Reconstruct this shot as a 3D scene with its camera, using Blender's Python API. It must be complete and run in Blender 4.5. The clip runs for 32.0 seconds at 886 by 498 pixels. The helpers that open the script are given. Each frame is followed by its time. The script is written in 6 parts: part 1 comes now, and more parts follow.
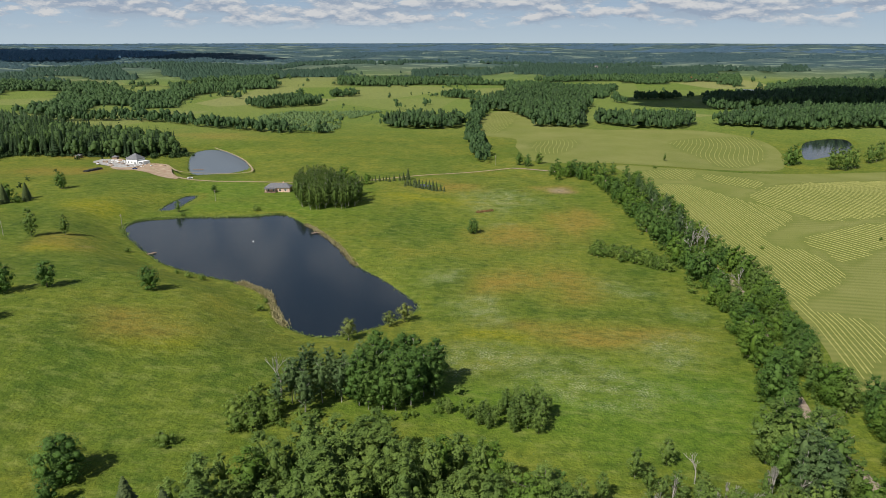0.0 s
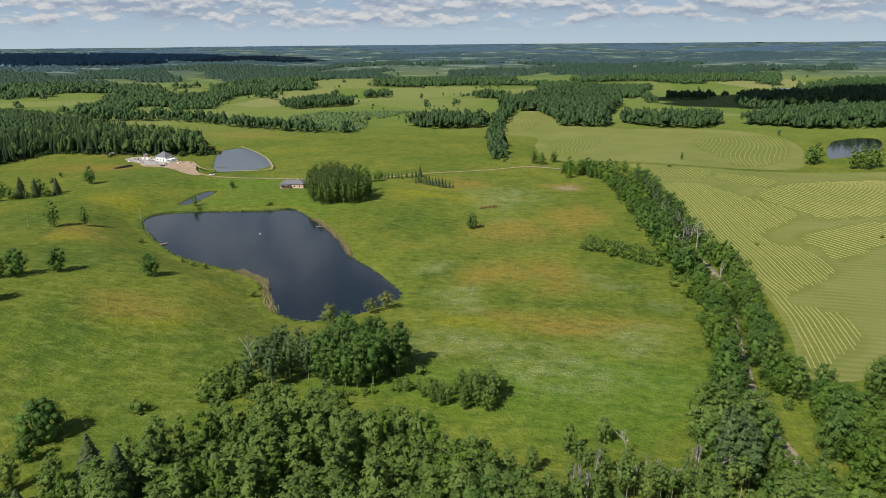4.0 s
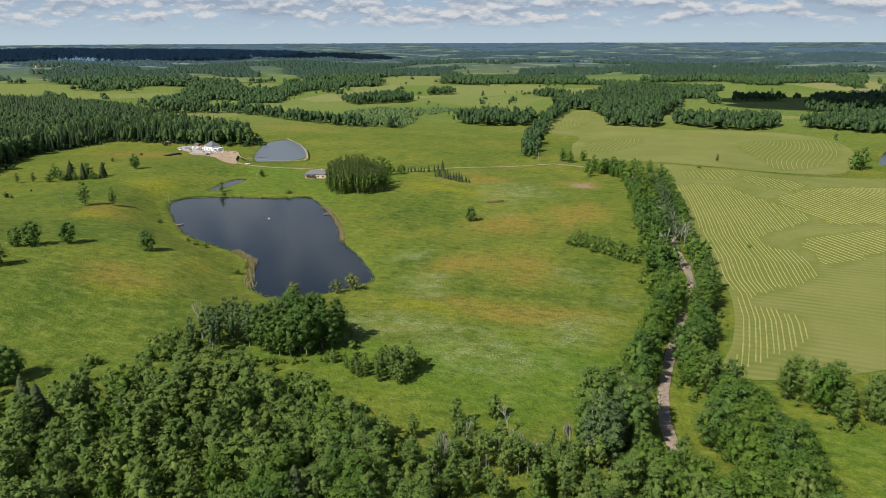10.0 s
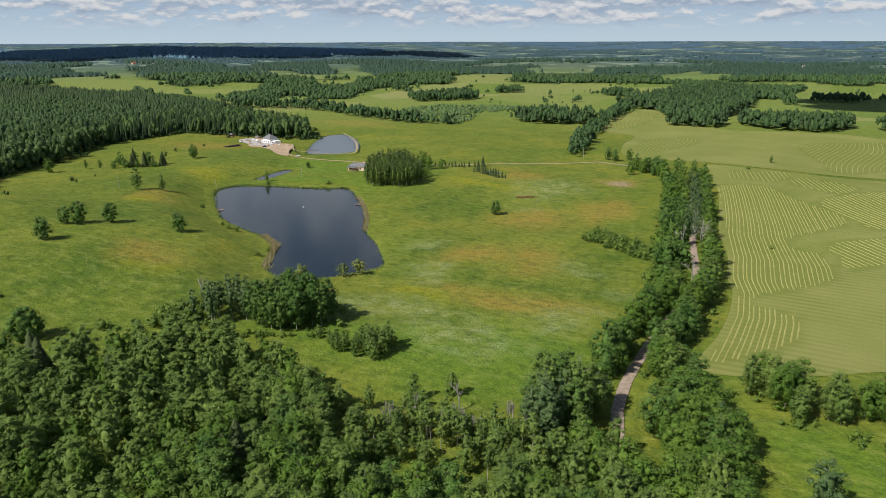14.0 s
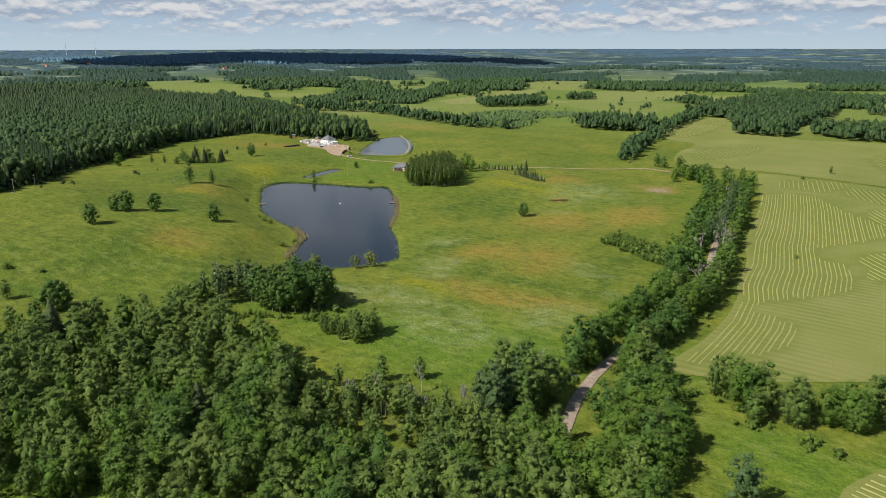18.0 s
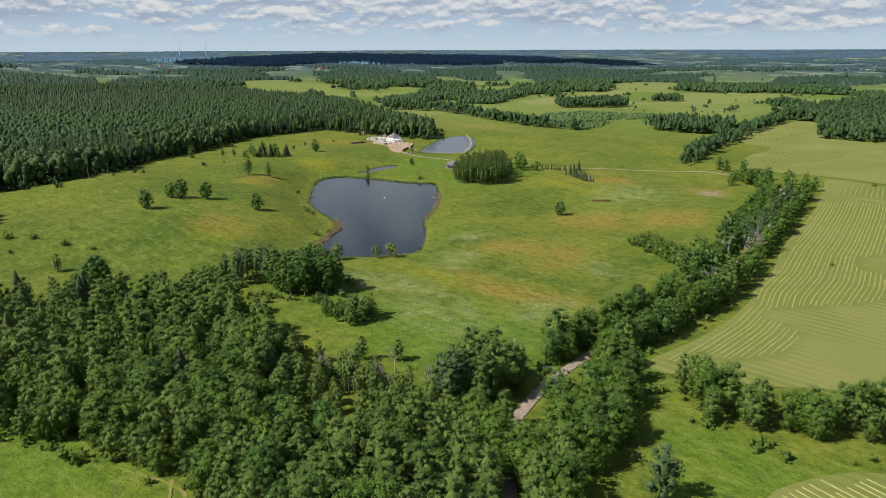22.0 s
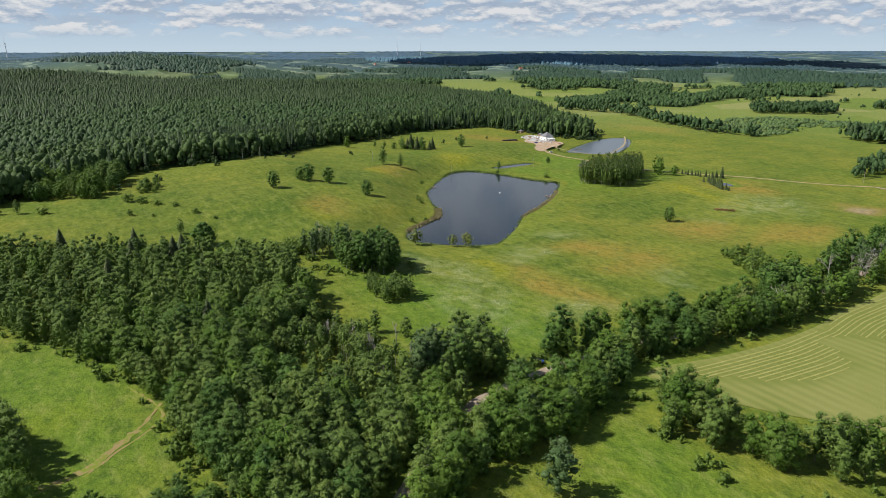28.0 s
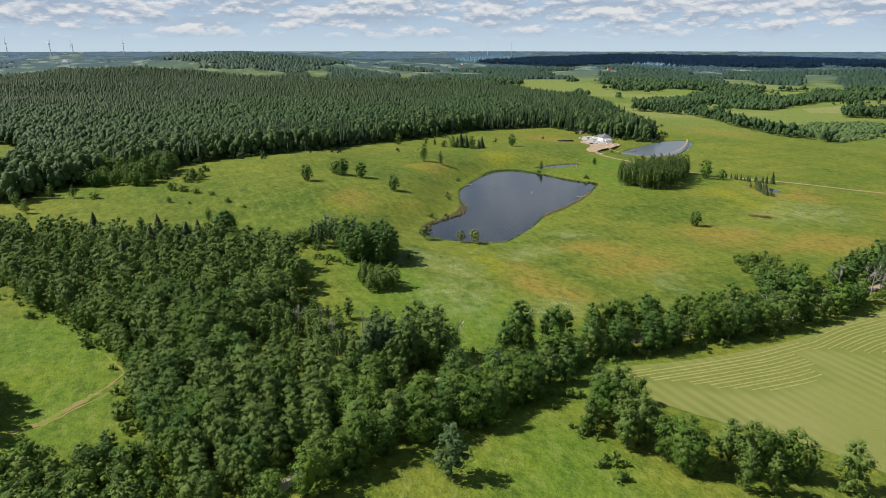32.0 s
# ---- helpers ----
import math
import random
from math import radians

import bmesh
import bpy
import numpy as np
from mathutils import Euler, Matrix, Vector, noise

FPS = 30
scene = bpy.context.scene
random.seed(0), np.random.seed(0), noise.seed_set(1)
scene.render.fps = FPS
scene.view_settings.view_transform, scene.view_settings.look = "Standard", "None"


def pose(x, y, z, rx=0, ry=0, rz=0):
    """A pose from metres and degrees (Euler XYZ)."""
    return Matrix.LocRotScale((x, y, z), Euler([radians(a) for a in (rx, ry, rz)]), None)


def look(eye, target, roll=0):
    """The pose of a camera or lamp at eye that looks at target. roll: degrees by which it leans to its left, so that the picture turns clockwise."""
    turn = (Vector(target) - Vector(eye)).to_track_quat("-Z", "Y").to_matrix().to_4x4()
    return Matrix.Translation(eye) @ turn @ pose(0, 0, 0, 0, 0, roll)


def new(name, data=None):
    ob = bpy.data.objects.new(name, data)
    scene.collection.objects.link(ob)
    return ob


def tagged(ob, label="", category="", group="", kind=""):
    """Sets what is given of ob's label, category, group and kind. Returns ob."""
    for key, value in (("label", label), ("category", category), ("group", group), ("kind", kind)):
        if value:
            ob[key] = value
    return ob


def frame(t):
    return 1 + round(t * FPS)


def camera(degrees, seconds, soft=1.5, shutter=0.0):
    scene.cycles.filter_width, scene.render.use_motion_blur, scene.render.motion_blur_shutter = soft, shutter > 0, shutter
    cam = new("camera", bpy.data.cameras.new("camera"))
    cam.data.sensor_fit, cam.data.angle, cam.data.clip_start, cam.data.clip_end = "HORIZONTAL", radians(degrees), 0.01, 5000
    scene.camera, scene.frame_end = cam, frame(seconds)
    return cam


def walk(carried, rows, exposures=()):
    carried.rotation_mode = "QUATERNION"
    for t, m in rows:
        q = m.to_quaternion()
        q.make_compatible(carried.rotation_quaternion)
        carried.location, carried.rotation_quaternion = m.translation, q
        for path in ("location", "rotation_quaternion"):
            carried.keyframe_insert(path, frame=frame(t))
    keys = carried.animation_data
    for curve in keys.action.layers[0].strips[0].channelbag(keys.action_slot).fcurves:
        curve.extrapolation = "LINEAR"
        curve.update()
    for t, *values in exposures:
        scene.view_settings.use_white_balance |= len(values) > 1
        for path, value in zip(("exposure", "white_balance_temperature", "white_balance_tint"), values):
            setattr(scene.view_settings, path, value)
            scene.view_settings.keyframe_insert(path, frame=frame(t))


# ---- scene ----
cam = camera(65.3, 32.0, 0.6)
PATH = [
    (0, (-4.989, 3.817, 105.231), (-5.298, 5.705, 104.649), -0.0),
    (0.5, (-1.178, 1.747, 104.936), (-1.506, 3.631, 104.351), -0.5),
    (1, (2.526, -0.098, 104.71), (2.181, 1.784, 104.128), -0.4),
    (1.5, (6.085, -1.59, 104.557), (5.724, 0.29, 103.976), -0.5),
    (2, (9.496, -2.673, 104.464), (9.121, -0.796, 103.885), -0.6),
    (2.5, (12.789, -3.396, 104.421), (12.399, -1.521, 103.842), -0.5),
    (3, (16.053, -3.816, 104.414), (15.65, -1.944, 103.836), -0.5),
    (3.5, (19.428, -4.008, 104.446), (19.012, -2.139, 103.868), -0.5),
    (5.5, (33.969, -4.043, 104.909), (33.496, -2.188, 104.329), -0.5),
    (6, (37.846, -4.055, 104.964), (37.358, -2.204, 104.384), -0.4),
    (6.5, (42.225, -4.194, 104.852), (41.721, -2.347, 104.273), -0.4),
    (7, (46.976, -4.346, 104.73), (46.458, -2.504, 104.15), -0.4),
    (7.5, (51.895, -4.483, 104.616), (51.362, -2.645, 104.036), -0.4),
    (8, (56.855, -4.546, 104.518), (56.306, -2.713, 103.938), -0.4),
    (8.5, (61.765, -4.512, 104.441), (61.191, -2.686, 103.861), -0.4),
    (9, (66.54, -4.464, 104.373), (65.943, -2.646, 103.791), -0.2),
    (9.5, (71.079, -4.567, 104.182), (70.455, -2.758, 103.601), -0.3),
    (10, (75.512, -4.633, 103.986), (74.864, -2.832, 103.404), -0.2),
    (10.5, (79.976, -4.578, 103.802), (79.304, -2.787, 103.22), -0.2),
    (11, (84.516, -4.396, 103.635), (83.818, -2.614, 103.054), -0.1),
    (11.5, (89.132, -4.122, 103.47), (88.409, -2.35, 102.888), -0.1),
    (12, (93.803, -3.757, 103.307), (93.054, -1.996, 102.725), -0.1),
    (12.5, (98.465, -3.336, 103.151), (97.689, -1.587, 102.568), -0.2),
    (13, (103.038, -2.914, 102.997), (102.236, -1.177, 102.413), -0.1),
    (13.5, (107.41, -2.609, 102.871), (106.583, -0.884, 102.288), -0.2),
    (14, (111.738, -2.23, 102.753), (110.884, -0.519, 102.169), -0.2),
    (14.5, (116.131, -1.659, 102.613), (115.253, 0.041, 102.029), -0.2),
    (16.5, (134.013, 1.506, 101.273), (133.035, 3.151, 100.691), -0.1),
    (17, (138.504, 2.432, 101.108), (137.499, 4.062, 100.529), -0.1),
    (17.5, (142.979, 3.443, 100.968), (141.947, 5.059, 100.397), -0.1),
    (18, (147.455, 4.532, 100.814), (146.398, 6.132, 100.249), -0.1),
    (18.5, (151.916, 5.729, 100.648), (150.834, 7.314, 100.084), -0.1),
    (19, (156.338, 6.962, 100.473), (155.23, 8.528, 99.906), -0.2),
    (19.5, (160.755, 8.327, 100.396), (159.622, 9.875, 99.83), -0.1),
    (20, (165.233, 9.881, 100.311), (164.072, 11.409, 99.747), -0.1),
    (20.5, (169.748, 11.685, 100.213), (168.562, 13.193, 99.649), -0.1),
    (21, (174.326, 13.734, 100.095), (173.114, 15.222, 99.533), -0.2),
    (21.5, (178.978, 16.022, 99.963), (177.738, 17.488, 99.401), -0.2),
    (22, (183.637, 18.52, 99.83), (182.367, 19.96, 99.268), -0.2),
    (22.5, (188.314, 21.22, 99.691), (187.009, 22.627, 99.13), -0.2),
    (23, (192.976, 24.153, 99.544), (191.635, 25.527, 98.984), -0.1),
    (23.5, (197.611, 27.431, 99.427), (196.235, 28.77, 98.867), -0.3),
    (24, (202.193, 30.94, 99.317), (200.783, 32.243, 98.756), -0.3),
    (24.5, (206.681, 34.61, 99.212), (205.237, 35.876, 98.652), -0.3),
    (25, (211.044, 38.383, 99.115), (209.569, 39.611, 98.554), -0.3),
    (25.5, (215.275, 42.231, 99.011), (213.768, 43.421, 98.45), -0.3),
    (27.5, (231.533, 56.938, 98.123), (229.917, 57.976, 97.566), -0.2),
    (28, (235.448, 60.806, 98.033), (233.808, 61.804, 97.475), -0.1),
    (28.5, (239.226, 65.005, 97.962), (237.56, 65.963, 97.405), -0.2),
    (29, (242.88, 69.417, 97.891), (241.19, 70.33, 97.333), -0.2),
    (29.5, (246.414, 74.004, 97.804), (244.701, 74.873, 97.247), -0.1),
    (30, (249.805, 78.647, 97.714), (248.075, 79.481, 97.157), -0.2),
    (30.5, (253.091, 83.295, 97.638), (251.346, 84.098, 97.081), -0.1),
    (31, (256.309, 87.872, 97.58), (254.55, 88.643, 97.024), -0.1),
    (31.5, (259.489, 92.372, 97.536), (257.728, 93.139, 96.979), 0.0),
    (32, (262.653, 96.816, 97.505), (260.892, 97.583, 96.947), -0.0),
]
walk(cam, [(t, look(eye, target, roll)) for t, eye, target, roll in PATH], [(0, 0.16), (13, 0.27), (23, 0.33), (32, 0.42)])

# ---- world, sun ----
SHADE = Vector((0.48, 0.877, 0)).normalized()        # the way that shadows fall
ELEV = radians(46)
sun_dir = Vector((-SHADE.x * math.cos(ELEV), -SHADE.y * math.cos(ELEV), math.sin(ELEV)))
sun_data = bpy.data.lights.new("sun", "SUN")
sun_data.energy, sun_data.angle, sun_data.color = 5.0, radians(0.6), (0.99, 0.95, 0.87)
sun = new("sun", sun_data)
sun.matrix_world = look(sun_dir * 400, (0, 0, 0))


def wire(nt, kind, **values):
    """A node with its settings; a value that is a socket is linked to the input of that name."""
    n = nt.nodes.new(kind)
    for key, v in values.items():
        if key.startswith("in_"):
            name = key[3:]
            sock = n.inputs[int(name)] if name.isdigit() else n.inputs[name.replace("_", " ")]
            if isinstance(v, bpy.types.NodeSocket):
                nt.links.new(v, sock)
            else:
                sock.default_value = v
        elif key == "op":
            n.operation = v
        elif key == "blend":
            n.blend_type = v
        elif key == "dtype":
            n.data_type = v
    return n


def ramp(nt, fac, stops):
    n = nt.nodes.new("ShaderNodeValToRGB")
    while len(n.color_ramp.elements) < len(stops):
        n.color_ramp.elements.new(0.5)
    for e, (p, c) in zip(n.color_ramp.elements, stops):
        e.position, e.color = p, (*c, 1) if len(c) == 3 else c
    nt.links.new(fac, n.inputs[0])
    return n.outputs[0]


def mixc(nt, fac, a, b, blend="MIX"):
    n = nt.nodes.new("ShaderNodeMix")
    n.data_type, n.blend_type = "RGBA", blend
    for sock, v in ((n.inputs[0], fac), (n.inputs[6], a), (n.inputs[7], b)):
        if isinstance(v, bpy.types.NodeSocket):
            nt.links.new(v, sock)
        else:
            sock.default_value = (*v, 1) if isinstance(v, tuple) and len(v) == 3 else v
    return n.outputs[2]


def math_n(nt, op, a, b=0.0, clamp=False):
    n = nt.nodes.new("ShaderNodeMath")
    n.operation, n.use_clamp = op, clamp
    for sock, v in ((n.inputs[0], a), (n.inputs[1], b)):
        if isinstance(v, bpy.types.NodeSocket):
            nt.links.new(v, sock)
        else:
            sock.default_value = v
    return n.outputs[0]


def noise_n(nt, vec, scale, detail=4.0, rough=0.55):
    n = nt.nodes.new("ShaderNodeTexNoise")
    n.inputs["Scale"].default_value, n.inputs["Detail"].default_value, n.inputs["Roughness"].default_value = scale, detail, rough
    if vec is not None:
        nt.links.new(vec, n.inputs["Vector"])
    return n.outputs["Fac"]


def scaled(nt, vec, s, shift=(0, 0, 0)):
    n = nt.nodes.new("ShaderNodeMapping")
    nt.links.new(vec, n.inputs["Vector"])
    n.inputs["Scale"].default_value, n.inputs["Location"].default_value = s, shift
    return n.outputs[0]


world = bpy.data.worlds.new("sky")
scene.world = world
world.use_nodes = True
wt = world.node_tree
wt.nodes.clear()
sky = wt.nodes.new("ShaderNodeTexSky")
sky.sky_type, sky.sun_disc, sky.sun_elevation = "NISHITA", False, ELEV
sky.sun_rotation = math.atan2(sun_dir.x, sun_dir.y)
sky.air_density, sky.dust_density, sky.ozone_density = 1.0, 0.2, 2.5
way = wt.nodes.new("ShaderNodeTexCoord").outputs["Generated"]
up = wire(wt, "ShaderNodeSeparateXYZ", in_0=way).outputs[2]
# cumulus over a pale veil; they draw together towards the horizon
warp = wt.nodes.new("ShaderNodeTexNoise")
wt.links.new(scaled(wt, way, (40, 40, 90)), warp.inputs["Vector"])
warp.inputs["Scale"].default_value = 1.0
puff = wire(wt, "ShaderNodeVectorMath", op="MULTIPLY_ADD", in_0=warp.outputs["Color"], in_1=(0.012, 0.012, 0.006), in_2=way).outputs[0]
cl = noise_n(wt, scaled(wt, puff, (22, 22, 66)), 1.0, 9, 0.60)
cl_low = noise_n(wt, scaled(wt, puff, (22, 22, 66), (0, 0, 0.36)), 1.0, 9, 0.60)
lift = math_n(wt, "MINIMUM", math_n(wt, "MULTIPLY", math_n(wt, "SUBTRACT", up, 0.022), 2.6, True), 0.075)
broad_n = noise_n(wt, scaled(wt, puff, (8, 8, 40), (3, 1, 0)), 1.0, 5, 0.55)
thin = math_n(wt, "MULTIPLY", math_n(wt, "SUBTRACT", up, 0.14), 0.55, True)
lift = math_n(wt, "SUBTRACT", lift, math_n(wt, "MINIMUM", thin, 0.15))
dens = math_n(wt, "ADD", math_n(wt, "ADD", math_n(wt, "MULTIPLY", cl, 0.68), math_n(wt, "MULTIPLY", broad_n, 0.40)), math_n(wt, "SUBTRACT", lift, 0.045))
cover = ramp(wt, dens, [(0.480, (0, 0, 0)), (0.548, (1, 1, 1))])
cover = math_n(wt, "MULTIPLY", cover, math_n(wt, "MULTIPLY", math_n(wt, "SUBTRACT", up, 0.010), 60, True))
lit = math_n(wt, "MULTIPLY", math_n(wt, "ADD", math_n(wt, "SUBTRACT", cl, cl_low), 0.075), 5.5, True)
cloud_col = mixc(wt, lit, (0.47, 0.58, 0.74), (0.94, 0.96, 0.985))
# wide grey-blue banks behind them, and thin high cloud all over
bank = ramp(wt, math_n(wt, "ADD", broad_n, lift), [(0.45, (0, 0, 0)), (0.60, (0.85, 0.85, 0.85))])
bank = math_n(wt, "MULTIPLY", bank, math_n(wt, "MULTIPLY", math_n(wt, "SUBTRACT", up, 0.012), 30, True))
veil = mixc(wt, math_n(wt, "MULTIPLY", up, 22, True), (0.60, 0.735, 0.84), (0.45, 0.60, 0.775))
b_sky = wire(wt, "ShaderNodeBackground", in_Color=sky.outputs[0], in_Strength=0.062)
b_veil = wire(wt, "ShaderNodeBackground", in_Color=veil, in_Strength=0.66)
b_bank = wire(wt, "ShaderNodeBackground", in_Color=(0.52, 0.61, 0.74, 1), in_Strength=0.57)
b_cloud = wire(wt, "ShaderNodeBackground", in_Color=cloud_col, in_Strength=0.58)
low_sky = math_n(wt, "MULTIPLY", math_n(wt, "SUBTRACT", 0.17, up), 9.0, True)
base = wire(wt, "ShaderNodeMixShader", in_0=low_sky, in_1=b_sky.outputs[0], in_2=b_veil.outputs[0])
banked = wire(wt, "ShaderNodeMixShader", in_0=bank, in_1=base.outputs[0], in_2=b_bank.outputs[0])
wmix = wire(wt, "ShaderNodeMixShader", in_0=cover, in_1=banked.outputs[0], in_2=b_cloud.outputs[0])
wt.links.new(wmix.outputs[0], wt.nodes.new("ShaderNodeOutputWorld").inputs[0])
scene.view_settings.exposure = 0.0


# ---- materials ----
def material(name, color, rough=0.8, spec=0.25, bump=None, metal=0.0):
    """color: a function of the node tree and the world position that gives a socket, or a plain colour."""
    m = bpy.data.materials.new(name)
    m.use_nodes = True
    nt = m.node_tree
    p = nt.nodes["Principled BSDF"]
    p.inputs["Roughness"].default_value, p.inputs["Specular IOR Level"].default_value = rough, spec
    p.inputs["Metallic"].default_value = metal
    pos = nt.nodes.new("ShaderNodeNewGeometry").outputs["Position"]
    if callable(color):
        nt.links.new(color(nt, pos), p.inputs["Base Color"])
    else:
        p.inputs["Base Color"].default_value = (*color, 1)
    if bump:
        scale, dist = bump
        h = noise_n(nt, pos, scale, 5, 0.6)
        b = wire(nt, "ShaderNodeBump", in_Height=h, in_Distance=dist, in_Strength=0.8)
        nt.links.new(b.outputs[0], p.inputs["Normal"])
    return m


def speckled(a, b, scale, detail=5.0, lo=0.35, hi=0.65):
    return lambda nt, pos: mixc(nt, ramp(nt, noise_n(nt, pos, scale, detail), [(lo, (0, 0, 0)), (hi, (1, 1, 1))]), a, b)


def foliage(name, dark, light, warm, through_light=0.28, grain=2.2):
    m = bpy.data.materials.new(name)
    m.use_nodes = True
    nt = m.node_tree
    geo = nt.nodes.new("ShaderNodeNewGeometry")
    rnd = nt.nodes.new("ShaderNodeObjectInfo").outputs["Random"]
    big = noise_n(nt, geo.outputs["Position"], 0.09, 2)
    other = math_n(nt, "FRACT", math_n(nt, "MULTIPLY", rnd, 7.31), 0.0)
    leafy = noise_n(nt, geo.outputs["Position"], grain, 4, 0.7)
    c = mixc(nt, math_n(nt, "MULTIPLY_ADD", geo.outputs["Random Per Island"], 0.62), dark, light)
    c.node.inputs[0].links[0].from_node.inputs[2].default_value = 0.2
    c = mixc(nt, math_n(nt, "MULTIPLY", rnd, 0.55), c, warm)
    c = mixc(nt, ramp(nt, big, [(0.35, (0, 0, 0)), (0.7, (0.6, 0.6, 0.6))]), c, mixc(nt, 0.5, light, warm))
    # dark mottles painted in for the shaded gaps between boughs
    c = mixc(nt, ramp(nt, leafy, [(0.40, (0, 0, 0)), (0.62, (0.6, 0.6, 0.6))]), c, mixc(nt, 1.0, c, (0.58, 0.62, 0.58), "MULTIPLY"))
    # finer dark flecks in the colour imitate shade between single leaves
    leaf_gaps = noise_n(nt, geo.outputs["Position"], 7.5, 3, 0.7)
    c = mixc(nt, ramp(nt, leaf_gaps, [(0.44, (0, 0, 0)), (0.62, (0.45, 0.45, 0.45))]), c, mixc(nt, 1.0, c, (0.5, 0.55, 0.52), "MULTIPLY"))
    c = mixc(nt, math_n(nt, "MULTIPLY", other, 0.6), c, mixc(nt, 1.0, c, (0.62, 0.74, 0.72), "MULTIPLY"))
    stand = noise_n(nt, scaled(nt, geo.outputs["Position"], (1, 1, 0.3)), 0.10, 3, 0.7)
    c = mixc(nt, ramp(nt, stand, [(0.40, (0, 0, 0)), (0.60, (0.8, 0.8, 0.8))]), mixc(nt, 1.0, c, (1.12, 1.10, 1.0), "MULTIPLY"), mixc(nt, 1.0, c, (0.68, 0.75, 0.72), "MULTIPLY"))
    p = nt.nodes["Principled BSDF"]
    nt.links.new(c, p.inputs["Base Color"])
    p.inputs["Roughness"].default_value, p.inputs["Specular IOR Level"].default_value = 0.62, 0.18
    tr = wire(nt, "ShaderNodeBsdfTranslucent", in_Color=c)
    mx = wire(nt, "ShaderNodeMixShader", in_0=through_light, in_1=p.outputs[0], in_2=tr.outputs[0])
    nt.links.new(mx.outputs[0], nt.nodes["Material Output"].inputs[0])
    return m


def attr(nt, name):
    n = nt.nodes.new("ShaderNodeAttribute")
    n.attribute_name = name
    return n.outputs["Fac"]


def meadow_color(nt, pos):
    flat = scaled(nt, pos, (1, 1, 0))
    big = noise_n(nt, flat, 0.011, 4, 0.6)
    mid = noise_n(nt, scaled(nt, flat, (1, 0.6, 1)), 0.055, 7, 0.72)
    tuft = noise_n(nt, flat, 0.33, 6, 0.75)
    fine = noise_n(nt, flat, 1.3, 5, 0.8)
    c = mixc(nt, ramp(nt, big, [(0.36, (0, 0, 0)), (0.60, (1, 1, 1))]), (0.128, 0.172, 0.021), (0.216, 0.222, 0.031))
    c = mixc(nt, ramp(nt, mid, [(0.40, (0, 0, 0)), (0.66, (0.8, 0.8, 0.8))]), c, (0.098, 0.146, 0.017))
    olive = noise_n(nt, scaled(nt, flat, (0.8, 1, 1), (40, 7, 0)), 0.026, 6, 0.7)
    c = mixc(nt, ramp(nt, olive, [(0.50, (0, 0, 0)), (0.68, (0.6, 0.6, 0.6))]), c, (0.245, 0.218, 0.030))
    dry = math_n(nt, "MULTIPLY", attr(nt, "dry"), ramp(nt, mid, [(0.28, (0.35,) * 3), (0.58, (0.95,) * 3)]))
    c = mixc(nt, dry, c, (0.290, 0.205, 0.040))
    c = mixc(nt, math_n(nt, "MULTIPLY", attr(nt, "bare"), ramp(nt, mid, [(0.35, (0.3,) * 3), (0.5, (1, 1, 1))])), c, (0.36, 0.26, 0.16))
    c = mixc(nt, math_n(nt, "MULTIPLY", attr(nt, "gold"), 0.7), c, (0.290, 0.262, 0.016))
    c = mixc(nt, math_n(nt, "MULTIPLY", attr(nt, "lush"), 0.65), c, (0.112, 0.196, 0.020))
    c = mixc(nt, math_n(nt, "MULTIPLY", attr(nt, "rank"), 0.7), c, mixc(nt, ramp(nt, mid, [(0.35, (0, 0, 0)), (0.62, (1, 1, 1))]), (0.125, 0.165, 0.020), (0.070, 0.118, 0.016)))
    cells = nt.nodes.new("ShaderNodeTexVoronoi")
    nt.links.new(scaled(nt, flat, (1, 0.8, 1)), cells.inputs["Vector"])
    cells.inputs["Scale"].default_value = 0.0052
    plots = ramp(nt, wire(nt, "ShaderNodeSeparateColor", in_0=cells.outputs["Color"]).outputs[0],
                 [(0.0, (0.15, 0.21, 0.04)), (0.35, (0.20, 0.245, 0.055)), (0.6, (0.26, 0.27, 0.085)), (0.8, (0.17, 0.23, 0.045)), (1.0, (0.32, 0.30, 0.115))])
    c = mixc(nt, math_n(nt, "MULTIPLY", attr(nt, "afar"), 0.85), c, plots)
    # haze put into the colour: far ground blends to blue-grey with distance
    c = mixc(nt, math_n(nt, "MULTIPLY", attr(nt, "haze"), 0.9), c, mixc(nt, ramp(nt, noise_n(nt, scaled(nt, flat, (0.6, 1, 1)), 0.013, 4, 0.6), [(0.53, (0, 0, 0)), (0.59, (1, 1, 1))]), (0.050, 0.090, 0.118), (0.24, 0.28, 0.23)))
    c = mixc(nt, attr(nt, "wooded"), c, (0.035, 0.058, 0.02))
    c = mixc(nt, ramp(nt, tuft, [(0.36, (0.9, 0.9, 0.9)), (0.58, (0, 0, 0))]), c, mixc(nt, 1.0, c, (0.52, 0.62, 0.62), "MULTIPLY"))
    c = mixc(nt, ramp(nt, fine, [(0.38, (0.7, 0.7, 0.7)), (0.6, (0, 0, 0))]), c, mixc(nt, 1.0, c, (0.56, 0.64, 0.58), "MULTIPLY"))
    clump = noise_n(nt, scaled(nt, flat, (0.7, 1, 1), (11, 5, 0)), 0.16, 5, 0.65)
    c = mixc(nt, ramp(nt, clump, [(0.50, (0, 0, 0)), (0.64, (0.75, 0.75, 0.75))]), c, mixc(nt, 1.0, c, (0.62, 0.72, 0.78), "MULTIPLY"))
    pale = noise_n(nt, scaled(nt, flat, (0.6, 1.2, 1), (60, 31, 0)), 0.20, 6, 0.72)
